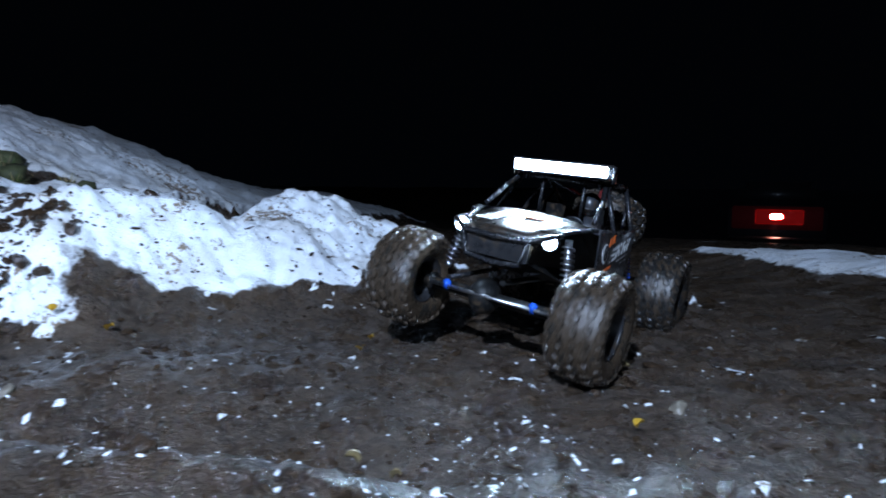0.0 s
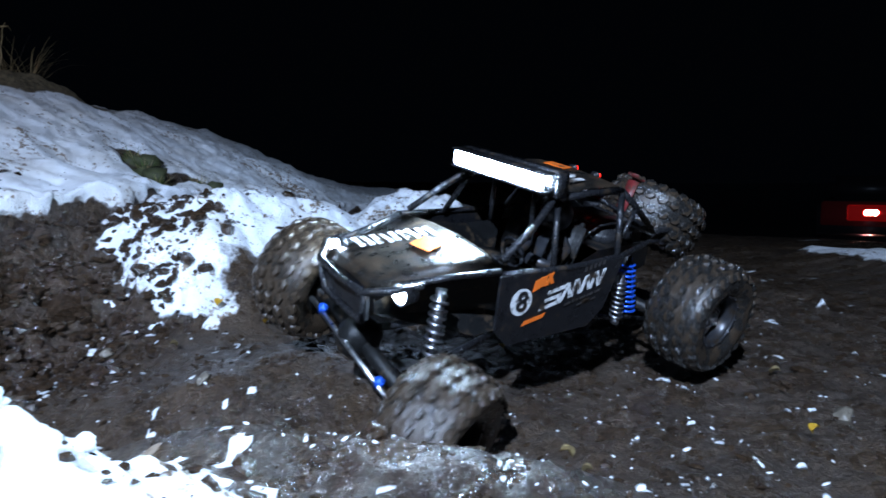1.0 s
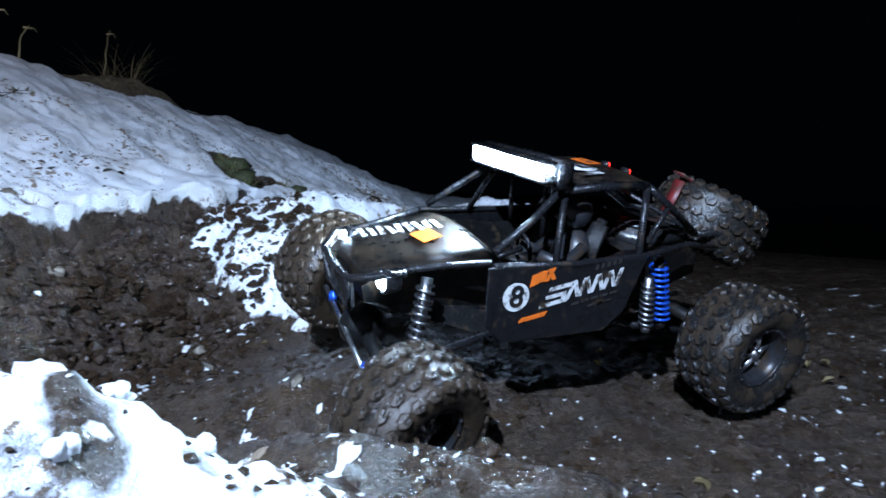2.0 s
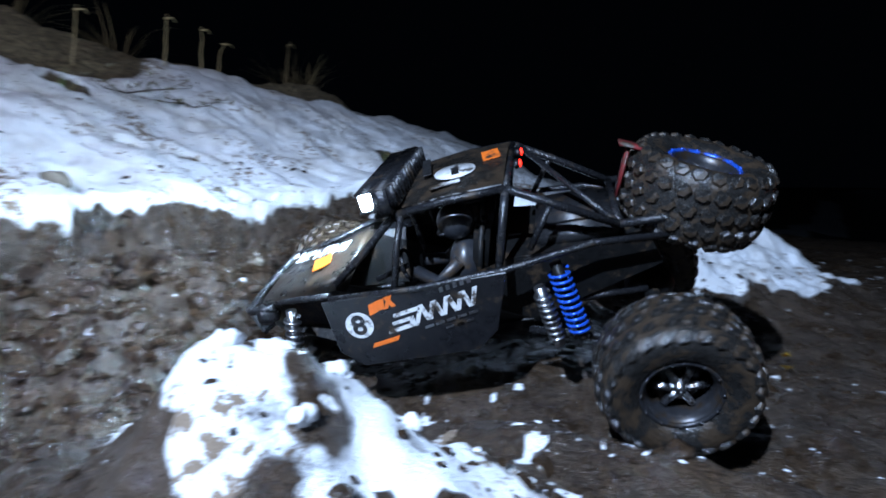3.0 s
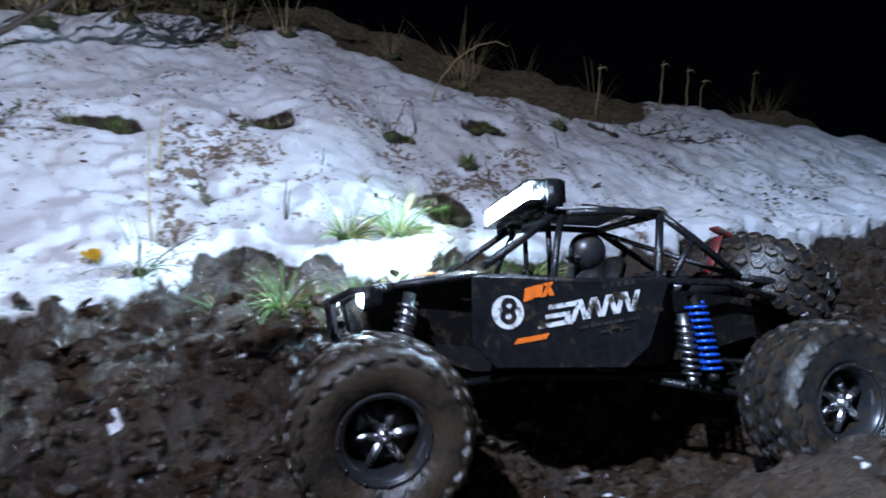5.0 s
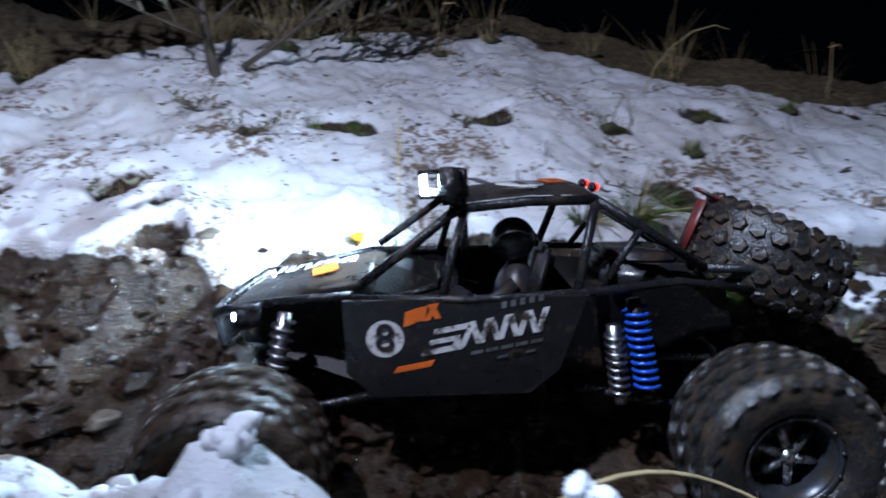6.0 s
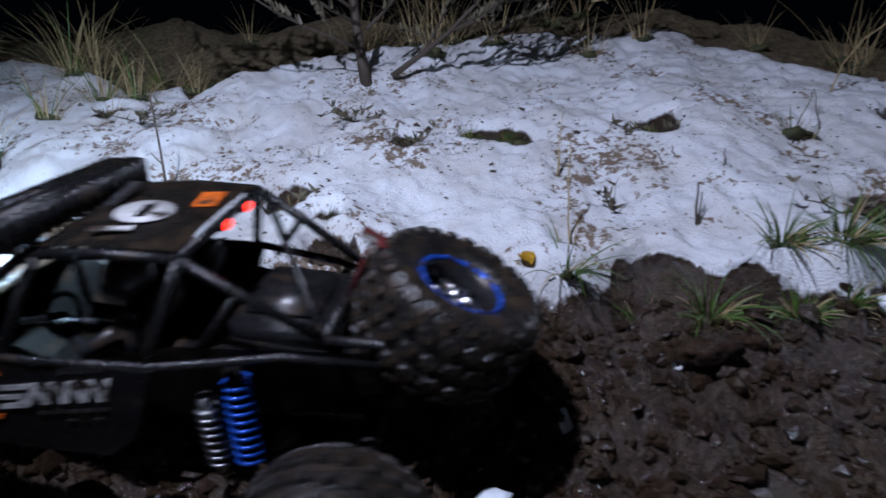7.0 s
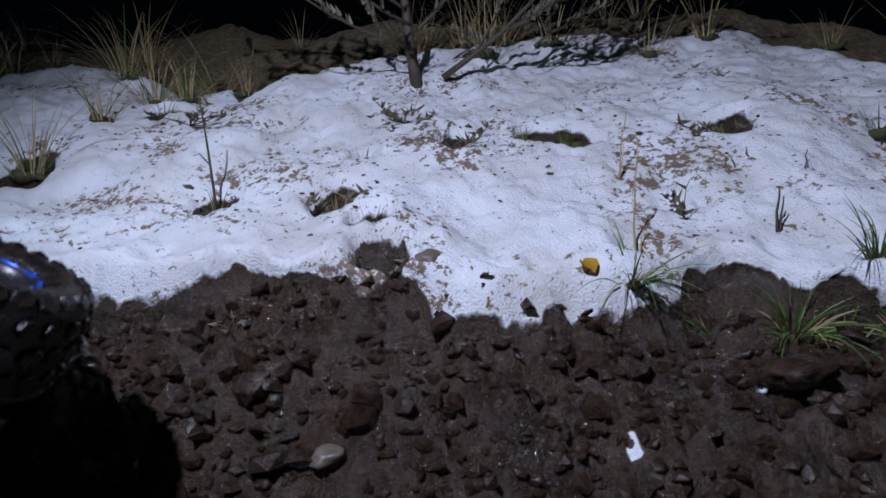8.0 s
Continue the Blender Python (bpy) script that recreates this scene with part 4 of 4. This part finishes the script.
def bush():
    """A bare shrub: one leaning trunk, spreading limbs, fine twigs with small grey-brown leaves."""
    rng = random.Random(33)
    base = on_ground(-2.274, -.063, -.02)
    thing = tagged(new("shrub"), "bare dark shrub with small withered leaves standing in snow", "shrub")
    thing.location = base
    bm, twigs, leaves = fresh(), fresh(), fresh()
    trunk = [(0, 0, 0), (-.005, -.012, .07), (-.012, -.022, .15), (-.02, -.03, .24), (-.03, -.04, .34)]
    tube(bm, trunk, [.017, .014, .013, .011, .008], 9)
    part("trunk", bm, BARK, thing, "dark leaning trunk")
    limbs = []

    def leaf(at, way):
        w = (way + Vector((rng.uniform(-.5, .5), rng.uniform(-.5, .5), rng.uniform(.5, 1.5)))).normalized()
        strip(leaves, at, w, rng.uniform(.016, .032), rng.uniform(.004, .0075), (0, 0, 3), 3, rng.uniform(0, 6))

    def branch(start, way, length, radius, depth):
        pts, at, w = [Vector(start)], Vector(start), Vector(way).normalized()
        n = 6
        for k in range(n):
            w = (w + Vector((rng.uniform(-.22, .22), rng.uniform(-.22, .22), rng.uniform(-.12, .13)))).normalized()
            at = at + w * length / n
            pts.append(at.copy())
        target = bm_limb if depth == 0 else twigs
        tube(target, pts, [radius * (1 - .75 * k / n) for k in range(n + 1)], 6 if depth == 0 else 4)
        for k in range(1, n + 1):
            if depth < 2 and rng.random() < (.9 if depth == 0 else .5):
                out = (w + Vector((rng.uniform(-1, 1), rng.uniform(-1, 1), rng.uniform(-.3, .8)))).normalized()
                branch(pts[k], out, length * rng.uniform(.35, .6), radius * .45, depth + 1)
            if depth >= 1:
                for _ in range(2):
                    leaf(pts[k] - w * rng.uniform(0, length / n), w)
    starts = (((.02, .06, .03), (.28, .95, .46), .56, .0085), ((.10, .33, .22), (.30, .95, -.10), .34, .004), ((.06, .22, .15), (.40, .85, .08), .32, .004),
              ((0, 0, .15), (-.1, .9, .55), .45, .005), ((0, -.02, .10), (-.1, -.98, .02), .46, .004), ((0, -.02, .16), (-.05, -.9, .10), .48, .0045),
              ((-.01, -.03, .20), (-.3, -.8, .35), .40, .0045), ((-.02, -.03, .30), (-.1, .5, .7), .30, .004), ((-.02, -.03, .26), (0, .9, .30), .42, .0045),
              ((.08, .28, .11), (.2, .9, .5), .30, .0035))
    for start, way, length, radius in starts:
        bm_limb = fresh()
        branch(start, Vector(way) + Vector((0, 0, .22)), length, radius, 0)
        part("limb", bm_limb, BARK, thing)
    tagged(part("twig_tangle", twigs, BARK, thing), kind="stuff")
    tagged(part("foliage", leaves, BUD, thing, "small withered grey-brown leaves"), kind="stuff")


bush()


def weed(x, y, spread_m, count, seed, label="low withered weed with small brown leaves in the snow"):
    rng = random.Random(seed)
    thing = tagged(new("weed"), label, "weed", "withered weeds")
    thing.location = on_ground(x, y, -.003)
    stems, leaves = fresh(), fresh()
    for _ in range(count):
        a = rng.uniform(0, 6.3)
        pts = [(r * spread_m * math.cos(a + r * .4), r * spread_m * math.sin(a + r * .4), .004 + .05 * r * rng.uniform(.2, 1)) for r in (0, .35, .7, 1)]
        tube(stems, pts, [.0016, .0013, .001, .0006], 4)
        for p in pts[1:]:
            for _ in range(3):
                strip(leaves, p, (rng.uniform(-1, 1), rng.uniform(-1, 1), rng.uniform(0, 1)), rng.uniform(.010, .022), rng.uniform(.002, .004), (0, 0, 2), 3, rng.uniform(0, 6))
    tagged(part("stem_tangle", stems, BARK, thing), kind="stuff")
    tagged(part("foliage", leaves, BUD, thing), kind="stuff")


for k, (x, y, r, n) in enumerate(((-1.76, .406, .07, 9), (-1.944, -.062, .06, 10), (-2.05, -.15, .07, 8), (-1.821, -.317, .06, 9), (-1.60, -.28, .04, 6), (-1.42, 1.50, .16, 9), (-1.55, .17, .03, 4), (-2.33, -.60, .10, 9),
                                  (-1.30, 1.62, .12, 6), (-1.36, .44, .08, 4), (-1.58, -.45, .05, 5))):
    weed(x, y, r, n, 300 + k)


# fallen leaf
def fallen_leaf(x, y, size, mat, seed, label):
    rng = random.Random(seed)
    bm = fresh()
    rings = []
    for k in range(7):
        u = k / 6
        w = size * .48 * math.sin(math.pi * min(1, u * .92 + .06)) ** .8
        rings.append([bm.verts.new(((u - .5) * size, v * w, .006 * abs(v) + .004 * math.sin(3 * u))) for v in (-1, -.5, 0, .5, 1)])
    for a, b in zip(rings, rings[1:]):
        for j in range(4):
            bm.faces.new((a[j], a[j + 1], b[j + 1], b[j]))
    bmesh.ops.solidify(bm, geom=bm.faces[:], thickness=.0006)
    ob = part("fallen_leaf", bm, mat, None)
    ob.matrix_basis = Matrix.Translation(on_ground(x, y, .012)) @ pose(0, 0, 0, rng.uniform(-20, 20), 32, rng.uniform(0, 360) if seed else 15)
    return tagged(ob, label, "leaf", "fallen leaves")


fallen_leaf(-1.472, -.038, .027, YELLOW, 0, "bright yellow fallen leaf on the snow edge")
rng = random.Random(5)
for k in range(16):
    fallen_leaf(rng.uniform(-.7, .6), rng.uniform(.55, 1.3), rng.uniform(.012, .022), STRAW if k % 3 else YELLOW, 400 + k, "small pale fallen leaf trodden into wet mud")


# stones and clods
def stone(x, y, size, mat, seed, label, squash=.65):
    bm = fresh()
    clod(bm, (0, 0, 0), size, random.Random(seed), squash, 3)
    ob = part("stone", bm, mat, None)
    ob.location = on_ground(x, y, size * squash * .25)
    return tagged(ob, label, "stone", "stones")


def snow_lump(x, y, size, seed, squash):
    """A lump that has thawed into crumbs frozen together."""
    rng = random.Random(seed)
    lump = tagged(new("snow_lump"), "crumbling lump of grainy old snow", "snow", "snow lumps")
    lump.location = on_ground(x, y, size * squash * .25)
    for k in range(9):
        bm = fresh()
        at = Vector((rng.gauss(0, .42), rng.gauss(0, .42), rng.uniform(-.3, .55) * squash)) * size
        clod(bm, at, size * rng.uniform(.45, .80), rng, .9, 2)
        part("snow_crumb", bm, SNOWLUMP, lump)
    return lump


for k, (x, y, s) in enumerate(((-.91, 1.221, .016), (-1.007, 1.238, .018), (-.86, 1.15, .014), (-1.545, -.236, .022), (-.62, 1.18, .013), (-.389, .942, .012), (-1.42, -.38, .018), (-.14, .60, .013), (-.20, .80, .012), (-1.30, .12, .032), (.55, .80, .013), (-1.13, .95, .03))):
    stone(x, y, s, ROCK if k not in (7, 9) else EARTH, 500 + k, "wet brown stone half sunk in mud" if k in (7, 9) else "small pale wet stone in the mud")
for k, (x, y, s, q) in enumerate(((-1.215, .385, .030, 1.3), (-1.19, .36, .018, 1.0), (-1.324, .088, .018, .5), (-.915, -.335, .009, .9), (-.885, -.28, .008, .9), (-.95, -.36, .010, .8), (-.86, -.25, .008, .8), (-.47, .465, .014, .9), (-.50, .44, .010, .8), (-.42, .40, .010, .7),
                                  (-.99, -.42, .010, .7), (-.80, -.16, .009, .8), (-.968, -.335, .012, 1.0), (-1.02, -.39, .009, .9), (-1.07, -.45, .010, .8), (-.90, -.24, .010, .9), (-.86, -.17, .010, .8), (-.93, -.29, .009, .9), (-1.10, -.40, .010, .8), (-.43, .48, .010, .9), (-.37, .49, .010, .8))):
    snow_lump(x, y, s, 540 + k, q)


def scatter(name, label, mat, count, place, size, seed, squash=.7):
    """Clods or flecks too many to count, in one mesh; place gives x, y from the random source."""
    rng = random.Random(seed)
    spots = [place(rng) for _ in range(count)]
    z, _, _, _ = ground_height(np.array([p[0] for p in spots]), np.array([p[1] for p in spots]))
    ico = fresh()
    bmesh.ops.create_icosphere(ico, subdivisions=1, radius=1.0)
    unit = [v.co.copy() for v in ico.verts]
    tris = [[v.index for v in f.verts] for f in ico.faces]
    ico.free()
    verts, faces = [], []
    for (x, y), h in zip(spots, z):
        s = size * math.exp(rng.gauss(0, .45))
        seed_v = Vector((rng.uniform(0, 50), rng.uniform(0, 50), rng.uniform(0, 50)))
        stretch = (rng.uniform(.7, 1.5), rng.uniform(.7, 1.3), squash * rng.uniform(.6, 1.2))
        turn = Euler((rng.uniform(-.5, .5), rng.uniform(-.5, .5), rng.uniform(0, 6.3))).to_matrix()
        first = len(verts)
        for c in unit:
            k = s * (1 + .9 * noise.noise(c * 1.9 + seed_v))
            p = turn @ Vector((c.x * stretch[0] * k, c.y * stretch[1] * k, c.z * stretch[2] * k))
            verts.append((x + p.x, y + p.y, float(h) + s * .12 + p.z))
        faces += [[first + i for i in t] for t in tris]
    mesh = bpy.data.meshes.new(name)
    mesh.from_pydata(verts, [], faces)
    mesh.polygons.foreach_set("use_smooth", [mat is not EARTH] * len(mesh.polygons))
    mesh.materials.append(mat)
    tagged(new(name, mesh), label, "mud clods" if mat is EARTH else "litter", kind="stuff")


def beside(low, high, a, b):
    def place(rng):
        across, along = rng.uniform(low, high), rng.uniform(a, b)
        return FOOT[0] + ACROSS[0] * across + ALONG[0] * along, FOOT[1] + ACROSS[1] * across + ALONG[1] * along
    return place


def near_bare(rng):
    """Litter lies thick round the bare spots and thin elsewhere on the bank."""
    if rng.random() < .35:
        return beside(0.0, .75, -1.6, 1.9)(rng)
    x, y, r = BARE[rng.randrange(len(BARE))]
    return x + rng.gauss(0, 1.6 * r), y + rng.gauss(0, 1.6 * r)


scatter("mud_clods", "crumbly wet mud clods on the cut face of the bank", EARTH, 5200, beside(-.44, -.07, -1.5, 1.3), .0066, 71, .8)
scatter("trail_clods", "trodden wet mud clods on the trail", EARTH, 2000, lambda r: (r.uniform(-1.1, 1.2), r.uniform(.35, 1.6)), .0042, 72, .5)
scatter("snow_litter", "brown crumbs and bits of leaf on the snow", BARK, 1700, near_bare, .0024, 73, .4)
scatter("heap_litter", "brown crumbs on the snow heaps", EARTH, 700, lambda r: (r.uniform(-.62, .25), r.uniform(.2, .55)) if r.random() < .4 else (r.uniform(-.7, .35), r.uniform(1.3, 2.3)), .0030, 74, .6)
scatter("ice_crumbs", "crumbs of snow trodden into the mud", SNOWLUMP, 420, lambda r: (r.gauss(-.15, .42), r.gauss(.70, .16)), .0019, 75, .4)


# a vehicle parked far off in the dark, one tail lamp lit
def far_vehicle():
    thing = tagged(new("parked_vehicle"), "dark parked pickup far off with one red tail lamp lit", "vehicle")
    thing.matrix_basis = Matrix.Translation((9.25, 10.55, height_at(9.25, 10.55))) @ pose(0, 0, 0, 0, 0, -41)
    bm = fresh()
    box(bm, (1.75, 4.2, .75), Matrix.Translation((0, 2.1, .75)), .08)
    box(bm, (1.6, 1.7, .55), Matrix.Translation((0, 2.6, 1.35)), .15)
    part("body", bm, DARKPAINT, thing)
    bm = fresh()
    box(bm, (1.60, .05, .46), Matrix.Translation((0, -.02, .90)), .02)
    part("tailgate", bm, LAMPLIT_RED, thing, "tailgate coloured red for the tail lamp's light on it")
    # added panel whose emission stands in for the lamp's red light on the tailgate
    bm = fresh()
    box(bm, (.85, .04, .30), Matrix.Translation((0.05, -.06, .92)), .02)
    part("lamplit_panel", bm, FARGLOW, thing, "panel glowing faint red for the tail lamp's light on the tailgate")
    bm = fresh()
    box(bm, (1.75, .10, .05), Matrix.Translation((0, -.06, .50)), .02)
    part("bumper", bm, CHROME, thing, "bright steel bumper")
    for s in (1, -1):
        bm = fresh()
        lathe(bm, [(.05, -.1), (.33, -.1), (.33, .1), (.05, .1)], Matrix.Translation((s * .75, .9, .33)) @ pose(0, 0, 0, 0, 90, 0), 24, True)
        part("wheel", bm, CHASSIS, thing)
    bm = fresh()
    box(bm, (.22, .04, .10), Matrix.Translation((0.0, -.09, .93)), .02)
    part("tail_lamp", bm, FARLED, thing, "lit red tail lamp")


far_vehicle()

motions()
